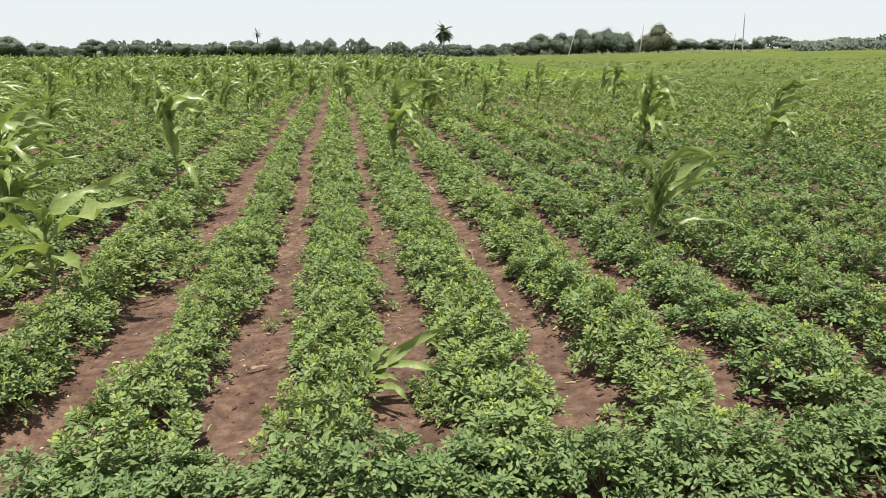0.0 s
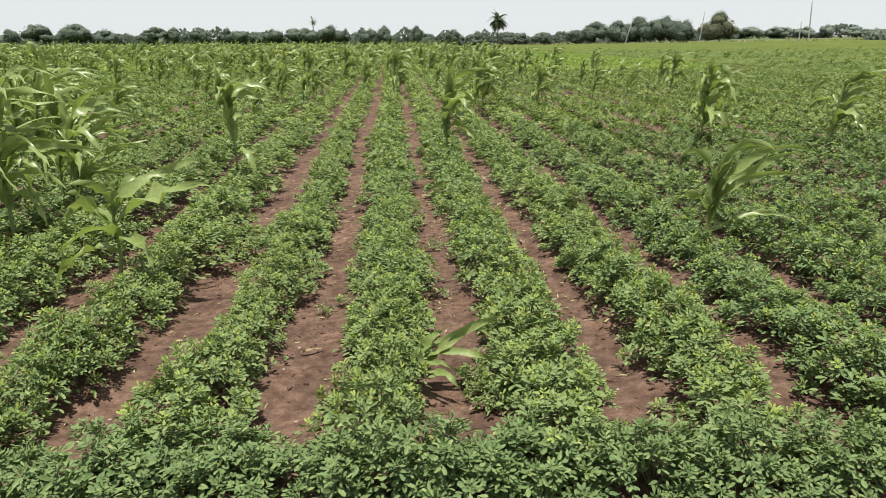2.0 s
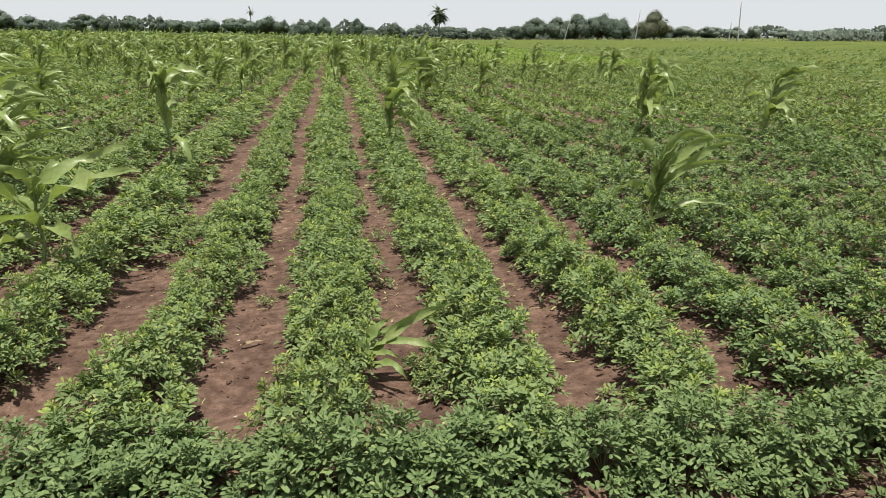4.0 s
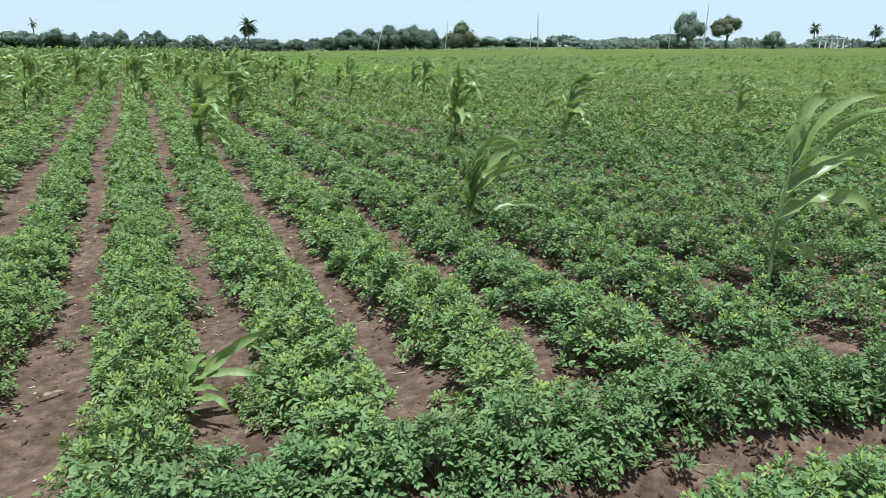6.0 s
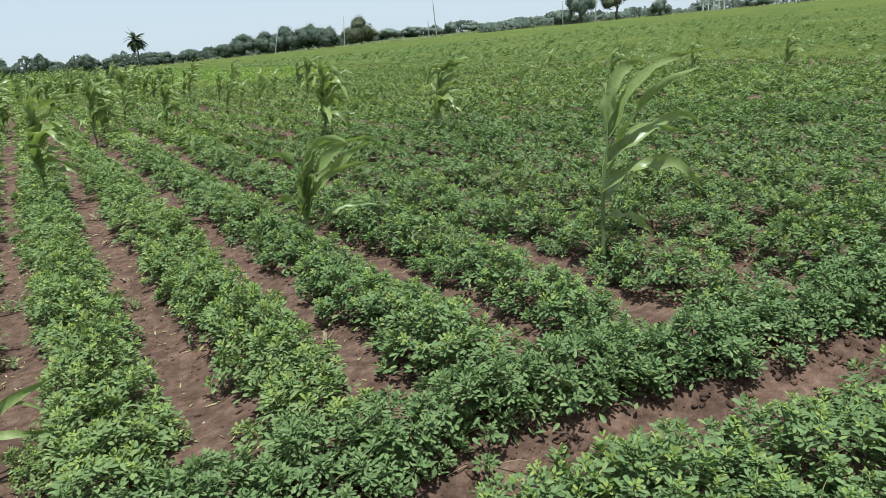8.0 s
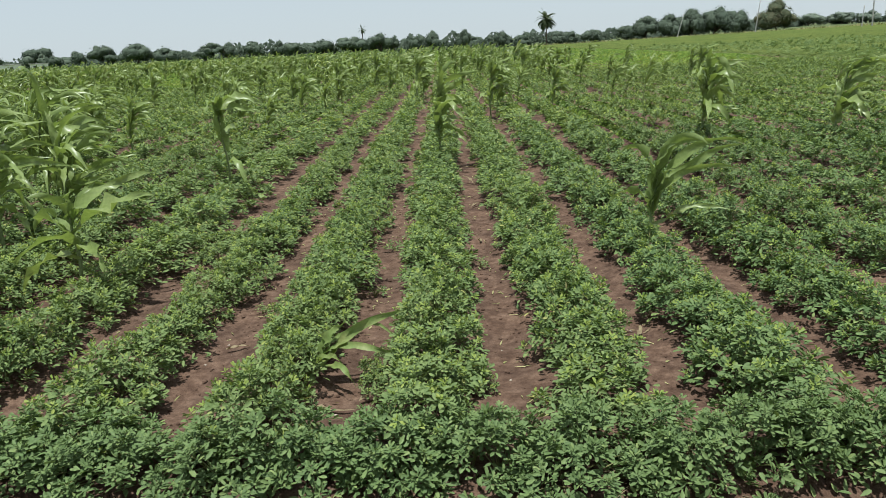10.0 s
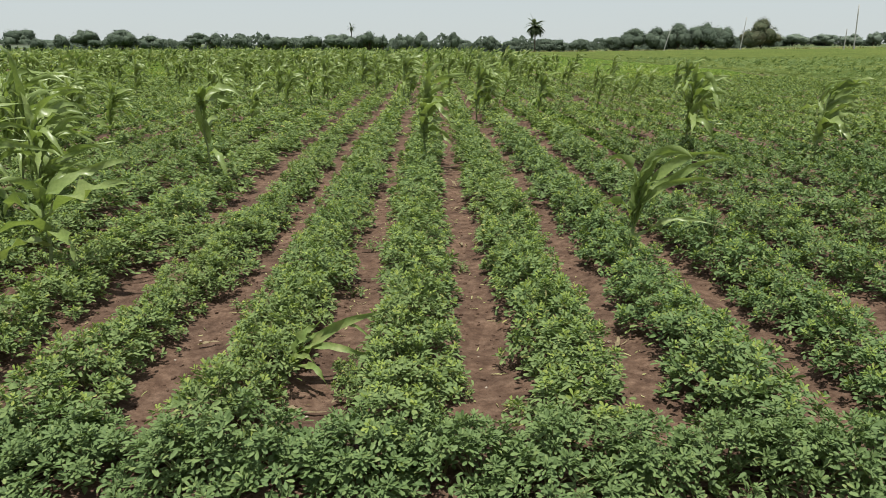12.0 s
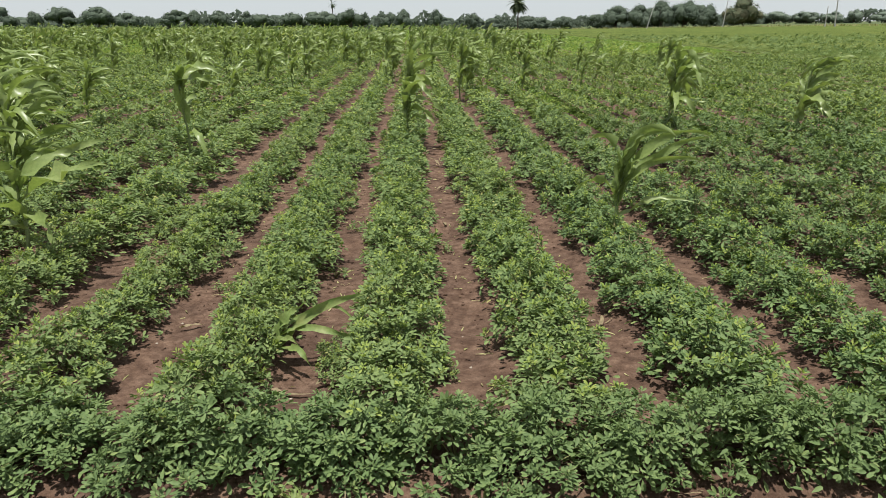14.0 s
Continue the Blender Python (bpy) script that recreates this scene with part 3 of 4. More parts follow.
def stalk_line(seed, top, lean, n=7):
    s = np.linspace(0, 1, n)
    return s, np.stack([lean * top * s ** 1.8 + 0.008 * np.sin(s * 9 + seed), 0.01 * np.sin(s * 7 + seed), top * s], axis=1)


WIND = -22.0                         # degrees from +x: where the wind blows the leaves


def wind_leaves(seed, h, count, width, rolled):
    """Leaves of a plant h tall in the wind: height, three slopes, length, width, bearing and twist of each."""
    r = np.random.default_rng(seed)
    out = []
    for i in range(count):
        f = (i + r.uniform(0.2, 0.8)) / count
        z0, w = h * (0.26 + 0.54 * f), width * r.uniform(0.6, 1.15)
        if r.uniform() < 0.10 + 0.30 * rolled:           # a young leaf that still hugs the stalk
            out.append((z0 * 0.9, 86, r.uniform(66, 84), r.uniform(10, 70), h * r.uniform(0.26, 0.38), w * 1.2, r.uniform(0, 360), r.uniform(-0.8, 0.8)))
        elif r.uniform() < 0.26 + 0.25 * rolled:         # a broken leaf that hangs
            out.append((z0, r.uniform(30, 70), r.uniform(-50, 0), r.uniform(-86, -60), h * r.uniform(0.35, 0.55), w, WIND + r.normal(0, 60), r.normal(0, 0.7)))
        else:                                            # a leaf that streams down wind
            out.append((z0, r.uniform(40, 80), r.uniform(-10, 36) + 14 * f, r.uniform(-65, -5), h * r.uniform(0.44, 0.74) * (1 - 0.25 * rolled), w, WIND + r.normal(0, 36), r.choice((-1, 1)) * r.uniform(0.6, 2.0)))
    return out


def maize_pieces(seed, h, lean, leaves, width, rolled=0.0, segs=12, cross=3):
    """A stalk and its blades. leaves: how many, or a list of them as wind_leaves gives it."""
    r = np.random.default_rng(seed)
    specs = wind_leaves(seed, h, leaves, width, rolled) if isinstance(leaves, int) else leaves
    top = max(p[0] for p in specs) + 0.03
    s, line = stalk_line(seed, top, lean, 7 if cross == 3 else 3)
    stalk = tube(line, 0.015 - 0.008 * s, 6 if cross == 3 else 3)
    blades = []
    for z0, a0, a1, a2, length, w, az, twist in specs:
        at = [float(np.interp(z0 / top, s, line[:, k])) for k in range(3)]
        blades.append(blade(r, at, az + (0 if isinstance(leaves, int) else WIND), (a0, a1, a2), length, w, segs, cross, twist))
    return stalk, blades


def maize_plant(label, seed, h, lean, leaves, width=0.07, rolled=0.0, mat=None):
    stalk, blades = maize_pieces(seed, h, lean, leaves, width, rolled)
    ob = tagged(new("maize_plant"), label, "maize plant", "maize plants in the groundnut field")
    part("stalk", mesh_np("stalk", stalk[0], stalk[1], maize_stalk, True), ob)
    for v, q in blades:
        part("leaf", mesh_np("leaf", v, q, mat or maize_leaf, True), ob)
    return ob


def stand(ob, x, y, turn=0.0, size=1.0):
    ob.matrix_world = pose(x, y, float(ground_z(x, y)) - 0.01, 0, 0, turn) @ Matrix.Diagonal((size, size, size, 1))


WINDY = "wind-bent green maize plant standing among low groundnut rows"
ROLLED = "upright maize plant with dark tightly rolled drooping leaves"
SMALL = "small spindly maize plant among groundnut bushes"
# the plants that stand nearest, each in its own shape; of each leaf: height, slopes at sheath, middle and tip, length, width, bearing, twist
YOUNG = [(0.06, 58, 34, -14, 0.54, 0.054, 8, 0.7), (0.09, 60, 52, 40, 0.26, 0.050, 12, 1.0), (0.08, 46, 12, -40, 0.48, 0.036, 5, 0.8),
         (0.05, 35, -10, -50, 0.32, 0.036, -10, 0.8), (0.11, 44, 8, -72, 0.46, 0.024, 30, 0.6), (0.06, 55, 20, -20, 0.34, 0.034, -30, 0.9)]
STREAM = [(0.34, 84, 72, -25, 0.62, 0.080, 25, 0.9), (0.38, 80, 60, -40, 0.66, 0.080, -20, -0.8), (0.42, 74, 46, -25, 0.70, 0.072, 10, 1.1), (0.36, 64, 38, 0, 0.72, 0.066, 25, 0.8),
          (0.30, 54, 28, -35, 0.68, 0.055, -5, 1.0), (0.24, 26, 8, -4, 0.50, 0.040, 20, 0.6), (0.44, 85, 62, -60, 0.46, 0.075, 150, 0.7), (0.32, 62, 20, -70, 0.42, 0.060, 75, 1.0), (0.46, 82, 64, -10, 0.44, 0.07, -40, 0.8), (0.30, 70, 30, -70, 0.40, 0.06, 200, 0.6)]
GLOSSY = [(0.84, 76, 50, -55, 0.46, 0.080, 15, 1.0), (0.76, 62, 34, -10, 0.74, 0.068, 10, 1.1), (0.70, 54, 38, 4, 0.70, 0.064, -5, -1.0), (0.62, 40, 8, -10, 0.74, 0.058, 20, 1.1),
          (0.60, 36, 12, -60, 0.78, 0.066, 0, 1.2), (0.46, 46, -6, -45, 0.66, 0.095, -5, 0.8), (0.42, 26, -22, -55, 0.45, 0.055, 35, 0.9), (0.30, 10, -40, -65, 0.44, 0.066, 5, 0.8), (0.80, 85, 62, 0, 0.36, 0.06, 70, 0.9), (0.55, 60, 20, -50, 0.50, 0.055, 40, 0.8)]
BUSHY = [(0.44, 36, 6, -14, 0.64, 0.095, 20, 0.6), (0.50, 52, 22, -15, 0.60, 0.070, 30, 0.9), (0.42, 48, 12, -60, 0.48, 0.095, 200, 0.6), (0.38, 55, 30, -30, 0.46, 0.085, 175, 0.7), (0.50, 76, 50, 0, 0.32, 0.070, 60, 0.8),
         (0.50, 78, 54, -30, 0.32, 0.070, 240, 0.8), (0.36, 40, -4, -62, 0.46, 0.095, 275, 0.4), (0.34, 36, -10, -45, 0.44, 0.070, -5, 0.7), (0.28, 20, -30, -70, 0.46, 0.085, 215, 0.3), (0.52, 82, 60, 10, 0.28, 0.060, -40, 0.7)]
HANGING = [(0.83, 70, 8, -25, 0.62, 0.085, 0, 0.6), (0.86, 80, -5, -78, 0.42, 0.095, -60, 0.2), (0.78, 60, -10, -40, 0.55, 0.080, 20, 0.8), (0.62, 84, 80, 45, 0.42, 0.100, 180, 0.6), (0.48, 85, 82, 65, 0.42, 0.105, -90, 0.5),
           (0.38, 20, -58, -80, 0.52, 0.070, -25, 0.3), (0.76, 75, 35, -50, 0.48, 0.075, 60, 0.9), (0.86, 85, 60, 0, 0.30, 0.065, 10, 0.5), (0.58, 50, -10, -60, 0.45, 0.065, 90, 0.6)]
stand(maize_plant("young maize plant with pale yellow-green leaves blown over a furrow", 3, 0.27, 0.3, YOUNG, 0, 0, young_leaf), 1.42, 3.05)
stand(maize_plant("maize plant with long leaves streaming down wind", 41, 0.88, 0.10, STREAM), 3.33, 4.46)
stand(maize_plant("tall maize plant with broad glossy leaves blown sideways", 12, 1.05, 0.05, GLOSSY), 4.57, 3.10)
stand(maize_plant("bushy maize plant with broad spreading leaves", 16, 0.75, 0.02, BUSHY), -0.16, 4.16)
stand(maize_plant("maize plant with one leaf hanging down to the soil", 17, 1.05, -0.05, HANGING), -0.15, 7.25)
stand(maize_plant(ROLLED, 13, 1.18, 0.03, 22, 0.095, 1.0), 2.0, 8.5)
stand(maize_plant(ROLLED, 14, 1.18, 0.04, 20, 0.090, 0.7), 5.33, 9.1)
stand(maize_plant(ROLLED, 15, 1.14, 0.12, 19, 0.090, 0.9), 6.70, 8.55)
DENSE = "maize plant with broad arching leaves in a dense stand"
TALL = "tall maize plant with bright broad leaves in a dense stand"
for i, (label, h, x, y) in enumerate(((DENSE, 1.20, -1.62, 5.70), (TALL, 1.25, -1.22, 5.10), (DENSE, 1.20, -1.95, 5.15), (TALL, 1.25, -2.35, 6.15), (DENSE, 1.15, -2.80, 6.90), (TALL, 1.20, -1.75, 6.75),
                                      (DENSE, 1.15, -2.45, 7.75), (TALL, 1.20, -3.45, 8.70), (DENSE, 1.20, -2.45, 5.50), (DENSE, 1.10, -3.2, 7.6), (TALL, 1.15, -1.35, 6.20), (DENSE, 1.05, -1.05, 5.75))):
    stand(maize_plant(label, 118 + i, h, 0.05, 23, 0.066, 0.2), x, y, 7 * i - 30)

kinds = [maize_plant(WINDY, 31, 1.02, 0.06, 17, 0.066, 0.2), maize_plant(WINDY, 32, 1.08, 0.10, 18, 0.068, 0.5),
         maize_plant(ROLLED, 33, 1.06, 0.05, 21, 0.086, 1.0), maize_plant(WINDY, 34, 0.98, 0.12, 17, 0.062, 0.4),
         maize_plant(SMALL, 35, 0.72, 0.14, 9, 0.052), maize_plant(WINDY, 36, 1.10, 0.05, 22, 0.070, 0.4)]
free = [True] * len(kinds)


def more_maize(kind, x, y, size=1.0, turn=0.0):
    m = pose(x, y, float(ground_z(x, y)) - 0.01, 0, 0, turn) @ Matrix.Diagonal((size, size, size, 1))
    if free[kind]:
        free[kind] = False
        kinds[kind].matrix_world = m
    else:
        copy_thing(kinds[kind], m)


for k, x, y, size in ((5, -2.84, 9.31, 0.95), (5, -3.33, 10.9, 1.0), (1, -2.25, 9.8, 0.95), (1, -0.76, 14.3, 1.0), (0, -0.84, 11.8, 0.8), (5, -1.65, 12.9, 1.05),
                      (1, -6.75, 17.5, 1.05), (0, -0.49, 15.5, 1.0), (2, -0.44, 17.8, 1.0), (3, 0.65, 18.9, 1.0), (2, 1.42, 17.8, 1.2), (5, 1.56, 18.2, 1.05),
                      (2, 2.95, 13.7, 1.15), (5, 3.10, 14.0, 1.1), (1, 3.55, 14.6, 0.9), (2, 4.2, 14.1, 0.95), (1, 5.6, 15.2, 0.95), (4, 5.98, 14.2, 1.1), (0, 2.59, 20.1, 1.0)):
    more_maize(k, x, y, size, (x * 37 + y * 11) % 50 - 25)
for k, x, y, size in ((3, 8.87, 20.1, 1.1), (2, 8.29, 17.7, 1.1), (4, 10.14, 11.3, 0.85), (1, 6.1, 21.3, 1.0), (0, 6.4, 17.1, 0.9), (2, 6.16, 11.1, 1.0),
                      (0, 8.29, 21.9, 1.0), (0, 14.7, 16.0, 0.9), (3, 11.24, 10.0, 0.95), (3, 14.2, 10.7, 0.85), (3, 15.3, 9.3, 0.9), (4, 9.2, 13.2, 1.0),
                      (1, -2.41, 15.2, 1.0), (5, -3.3, 17.7, 1.0), (1, -1.05, 15.7, 1.0), (3, -0.46, 17.1, 1.0), (0, 7.3, 2.35, 0.9), (3, -4.3, 7.2, 1.1)):
    more_maize(k, x, y, size, (x * 37 + y * 11) % 50 - 25)

# the thicker stand further off: single plants first, then one mass
spots = []
r2 = np.random.default_rng(41)
for _ in range(5800):
    y = 14 + 66 * r2.uniform() ** 1.15
    x = r2.uniform(-62, 11)
    thick = 0.62 * np.clip((y - 15) / 12, 0, 1) * np.clip((9.5 - x) / 4, 0, 1) * (0.55 + 0.45 * value_noise(x, y, 6.0, 21))
    if x < 2.0 - 1.15 * y or r2.uniform() > thick * 1.6:
        continue
    row = FURROW + PITCH * (round((x - FURROW) / PITCH - 0.5) + 0.5)
    spots.append((row + r2.normal(0, 0.05), y))
for _ in range(260):
    x, y = r2.uniform(-16, -3.4), r2.uniform(7.5, 15)
    if x > 2.0 - 1.1 * y and r2.uniform() < 0.22 + 0.25 * value_noise(x, y, 4, 23):
        spots.append((FURROW + PITCH * (round((x - FURROW) / PITCH - 0.5) + 0.5), y))
spots.sort(key=lambda p: math.hypot(p[0] - 1.7, p[1]))
for i, (x, y) in enumerate(spots[:190]):
    more_maize((0, 1, 3, 2, 5, 3, 4)[i % 7], x, y, float(r2.uniform(0.92, 1.2)), float(r2.uniform(-35, 35)))
far_kinds = [maize_pieces(60 + i, 1.0, 0.1, 9, 0.105, 0.4, 5, 2) for i in range(6)]
pile = Pile()
for i, (x, y) in enumerate(spots[190:]):
    stalk, blades = far_kinds[i % 6]
    a, s = float(r2.uniform(-0.6, 0.6)), float(r2.uniform(0.85, 1.15))
    c, d, z0 = math.cos(a) * s, math.sin(a) * s, float(ground_z(x, y))
    for vv, qq in [stalk] + blades:
        pile.add(np.stack([vv[:, 0] * c - vv[:, 1] * d + x, vv[:, 0] * d + vv[:, 1] * c + y, vv[:, 2] * s + z0], axis=1), qq)
tagged(new("maize_stand", pile.mesh("maize_stand", maize_leaf)), "thin stand of wind-bent maize across the far field", "maize", kind="stuff")


# ---------------------------------------------------------------- trees on the skyline
QUAD = np.array([(-0.5, 0, 0), (0.5, 0, 0.1), (0.42, 1, 0), (-0.4, 0.9, -0.1)])
QUAD_F = np.array([(0, 1, 2, 3)])


def ball(div):
    bm = bmesh.new()
    bmesh.ops.create_icosphere(bm, subdivisions=div, radius=1)
    out = np.array([x.co[:] for x in bm.verts]), np.array([[x.index for x in p.verts] for p in bm.faces])
    bm.free()
    return out


BALL = ball(2)


def crown_mesh(r, height, width, bottom, lobes, leaves, size, mat):
    """Clumps of leaves in several lobes, with gaps between them."""
    at, up, pile = [], [], Pile()
    for _ in range(lobes):
        a, k = r.uniform(0, 2 * math.pi), r.uniform(0, 1) ** 0.6
        c = np.array([0.5 * width * 0.72 * k * math.cos(a), 0.5 * width * 0.72 * k * math.sin(a), bottom + (height - bottom) * r.uniform(0.34, 0.76) * (1 - 0.42 * k)])
        rad = np.array([width * r.uniform(0.15, 0.26), width * r.uniform(0.15, 0.26), (height - bottom) * r.uniform(0.16, 0.28)])
        core = c + BALL[0] * rad * (0.76 + 0.12 * r.normal(0, 1, (len(BALL[0]), 1)))
        core[:, 2] = np.minimum(core[:, 2], height)
        pile.add(core, BALL[1])
        n = leaves // lobes
        d = unit(r.normal(0, 1, (n, 3)))
        at.append(c + d * rad * r.uniform(0.84, 1.08, n)[:, None])
        up.append(d + (0, 0, 0.35) + r.normal(0, 0.22, (n, 3)))
    at, up = np.concatenate(at), unit(np.concatenate(up))
    keep = at[:, 2] < height * 1.02
    at, up = at[keep], up[keep]
    fwd = unit(np.cross(up, r.normal(0, 1, up.shape)))
    pile.add(*put_shapes(QUAD, QUAD_F, at, fwd, up, size * r.uniform(0.6, 1.4, len(at))))
    return pile.mesh("crown", mat)


def tree(x, y, height, width, label, seed, bare=0.28, mat=None, leaves=1100, name="tree"):
    r = np.random.default_rng(seed)
    height *= (1.24 if x < 30 else 1.12) + (0.24 if x < -90 else 0)
    width *= 1.3 if x < 30 else 1.1
    height += 1.2 - 0.7 * min(1, max(0, (x - 40) / 100))
    ob = tagged(new(name), label, "bush" if name == "bush" else "tree", "trees on the skyline")
    ob.matrix_world = pose(x, y, float(rise(x, y)) - 0.1)
    wood = Pile()
    t = max(0.09, height * 0.028)
    fork = height * max(bare, 0.12)
    wood.add(*tube([(0, 0, -0.2), (0.04 * height * r.normal(), 0, fork * 0.6), (0.03 * height * r.normal(), 0.02 * height, fork), (0, 0, height * 0.72)], [t * 1.35, t, t * 0.85, t * 0.25], 7))
    for _ in range(5):
        a, k = r.uniform(0, 6.28), r.uniform(0.5, 0.85)
        wood.add(*tube([(0, 0, fork * 0.95), (width * 0.2 * math.cos(a), width * 0.2 * math.sin(a), fork + (height - fork) * 0.3), (width * 0.36 * math.cos(a), width * 0.36 * math.sin(a), fork + (height - fork) * k * 0.75)], [t * 0.55, t * 0.35, t * 0.12], 5))
    part("trunk", wood.mesh("trunk", bark, True), ob)
    # past x = 110 the leaves take the colour with more haze in it
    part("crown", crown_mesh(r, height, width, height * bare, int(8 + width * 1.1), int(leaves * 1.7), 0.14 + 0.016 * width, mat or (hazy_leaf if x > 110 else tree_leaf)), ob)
    return ob


def palm(x, y, height, crown, label, seed, fronds=40):
    """A palm: slim trunk, round head of feathered fronds."""
    r = np.random.default_rng(seed)
    ob = tagged(new("palm_tree"), label, "palm tree", "palms on the skyline")
    ob.matrix_world = pose(x, y, float(rise(x, y)) - 0.1, 0, 0, 0)
    top = np.array([0.15 * r.normal(), 0.1 * r.normal(), height - crown * 0.42])
    s = np.linspace(0, 1, 9)
    line = np.stack([top[0] * s ** 2, top[1] * s, top[2] * s], axis=1)
    part("trunk", mesh_np("trunk", *tube(line, 0.22 - 0.05 * s + 0.02 * np.sin(s * 48), 8), bark, True), ob)
    for i in range(fronds):
        az, climb = i * 2.4 + r.normal(0, 0.2), r.uniform(-0.9, 1.3)
        L = crown * 0.52 * r.uniform(0.85, 1.1)
        d = np.array([math.cos(az) * math.cos(climb), math.sin(az) * math.cos(climb), math.sin(climb)])
        p, pts = top.copy(), [top.copy()]
        for _ in range(7):
            d = unit(d + np.array([0.06, 0, -0.20]))
            p = p + d * L / 7
            pts.append(p.copy())
        pts = np.array(pts)
        f = np.linspace(0.15, 1, 22)
        mid = np.stack([np.interp(f, np.linspace(0, 1, 8), pts[:, k]) for k in range(3)], axis=1)
        along = unit(np.gradient(mid, axis=0))
        side = unit(np.cross(along, (0, 0, 1)))
        pile = Pile()
        pile.add(*tube(pts, np.linspace(0.035, 0.01, 8), 3))
        for sg in (-1, 1):
            fw = side * sg + along * 0.7 + np.array([0, 0, -0.25])
            vv, ff = put_shapes(np.array([(-0.09, 0, 0), (0.09, 0, 0), (0.04, 1, 0), (-0.04, 1, 0)]), QUAD_F, mid, fw, np.cross(fw, along) + 1e-3, 0.55 * crown / 5 * np.sin(math.pi * (0.12 + 0.8 * f)))
            pile.add(vv, ff)
        part("frond", pile.mesh("frond", palm_leaf), ob)
    return ob


ROUND = "dark-green round-crowned tree on the field edge"
# down the rows and to the side where the maize stands thick
for i, (x, y, h, w) in enumerate(((-96.2, 235.9, 5.2, 9.0), (-88.8, 238.9, 4.6, 7.2), (-61.5, 247.5, 4.9, 6.2), (-53.4, 249.4, 4.7, 5.8), (-49.1, 250.3, 4.8, 7.2),
                                  (-38.7, 252.2, 4.8, 7.8), (-29.1, 253.5, 5.5, 11.0), (-19.3, 254.5, 5.9, 7.0), (-6.0, 255.2, 4.8, 5.1), (-0.6, 255.3, 5.2, 5.8))):
    tree(x, y, h, w, ROUND, 500 + i, 0.1)
for i, (x, y, h, w) in enumerate(((-14.6, 256.0, 4.9, 3.6), (10.5, 255.2, 5.2, 5.0), (22.8, 254.4, 4.7, 4.1), (-69.9, 245.2, 5.3, 5.0), (-143.8, 227.4, 5.6, 10.5), (-128.5, 236.5, 5.2, 9.4),
                                  (-119.1, 241.5, 4.6, 4.6), (-111.7, 245.0, 5.4, 8.4), (-101.7, 249.4, 5.4, 6.4), (-158.0, 205.0, 6.8, 8.2), (-77.0, 243.5, 4.0, 6.0))):
    tree(x, y, h, w, ROUND, 520 + i, 0.14)
# a second, more distant line that closes the gaps
r4 = np.random.default_rng(77)
for i in range(34):
    x = -215 + 9.2 * i + float(r4.uniform(-3, 3))
    y = 268 - 0.10 * max(0, -x - 60) + float(r4.uniform(-3, 5))
    tree(x, y, float(r4.uniform(3.0, 4.6)), float(r4.uniform(6, 11)), "hazy tree in the distant line along the field edge", 900 + i, 0.05, None, 600)
tree(-75.0, 244.5, 5.0, 6.5, "flat-topped spreading tree with thin foliage", 540, 0.35, None, 420)
tree(39.1, 229.8, 3.5, 7.0, "dark low bushy tree beside a palm", 541, 0.03)
GROVE = "leafy tree in a dense dark-green grove"
for i, (x, y, h, w) in enumerate(((57.5, 218.5, 4.4, 7.5), (62.5, 217.0, 5.9, 8.5), (68.5, 215.0, 6.4, 8.0), (75.0, 213.0, 7.3, 8.2), (81.0, 211.0, 7.3, 9.0), (86.3, 208.9, 6.7, 8.2), (72.0, 218.0, 5.8, 8.0))):
    tree(x, y, h, w, GROVE, 550 + i, 0.04, None, 1500)
tree(95.3, 204.8, 7.4, 10.0, "broad tree with rust-tinged green foliage", 560, 0.08, rusty_leaf, 1800)
FAR = "hazy tree in the distant line beyond the next field"
for i, (x, y, h, w) in enumerate(((141.0, 299.0, 4.6, 9.0), (150.0, 295.0, 5.2, 11.0), (160.0, 290.0, 5.0, 10.0), (168.0, 285.0, 4.4, 8.0), (174.4, 281.4, 5.5, 6.0), (183.2, 275.8, 4.2, 10.0),
                                  (190.0, 271.0, 3.6, 8.0), (197.0, 266.0, 3.8, 12.0), (208.0, 258.0, 3.4, 12.0), (216.0, 250.0, 3.6, 9.0), (132.0, 303.0, 4.4, 9.0), (46.0, 252.0, 3.4, 6.5), (53.0, 250.0, 3.6, 7.0), (30.5, 256.0, 3.2, 6.0))):
    tree(x, y, h, w, FAR, 570 + i, 0.08, None, 800)
tree(137.5, 160.6, 4.7, 5.4, "low round tree beside a tall one", 590, 0.1)
tree(141.4, 157.2, 10.4, 7.6, "tall tree with a bare trunk and rounded crown", 591, 0.2, None, 1900)
tree(148.6, 150.5, 8.9, 7.4, "open tree with pale thin foliage and bare trunk", 592, 0.30, rusty_leaf, 800)
for i, (x, y, h, w) in enumerate(((156.4, 142.4, 4.7, 5.4), (222.0, 133.0, 4.0, 4.0), (258.5, 155.5, 4.6, 4.6), (228.0, 118.0, 5.1, 9.0), (232.6, 108.7, 5.3, 9.6), (235.7, 101.9, 3.6, 6.2), (240.0, 90.0, 4.4, 9.0), (244.0, 76.0, 4.8, 9.0), (246.0, 60.0, 4.2, 8.0), (192.0, 158.0, 3.0, 6.0), (205.0, 146.0, 2.8, 6.0))):
    tree(x, y, h, w, FAR, 600 + i, 0.1)
palm(34.1, 223.0, 10.9, 7.2, "date palm with a dense dark round head", 700, 70)
palm(-25.1, 254.0, 10.1, 3.6, "slender coconut palm rising above the trees", 701, 16)
palm(-134.1, 215.8, 15.0, 6.0, "tall date palm with a bare trunk", 702, 60)
palm(197.1, 164.2, 8.2, 4.6, "distant palm with a round head", 703, 44)
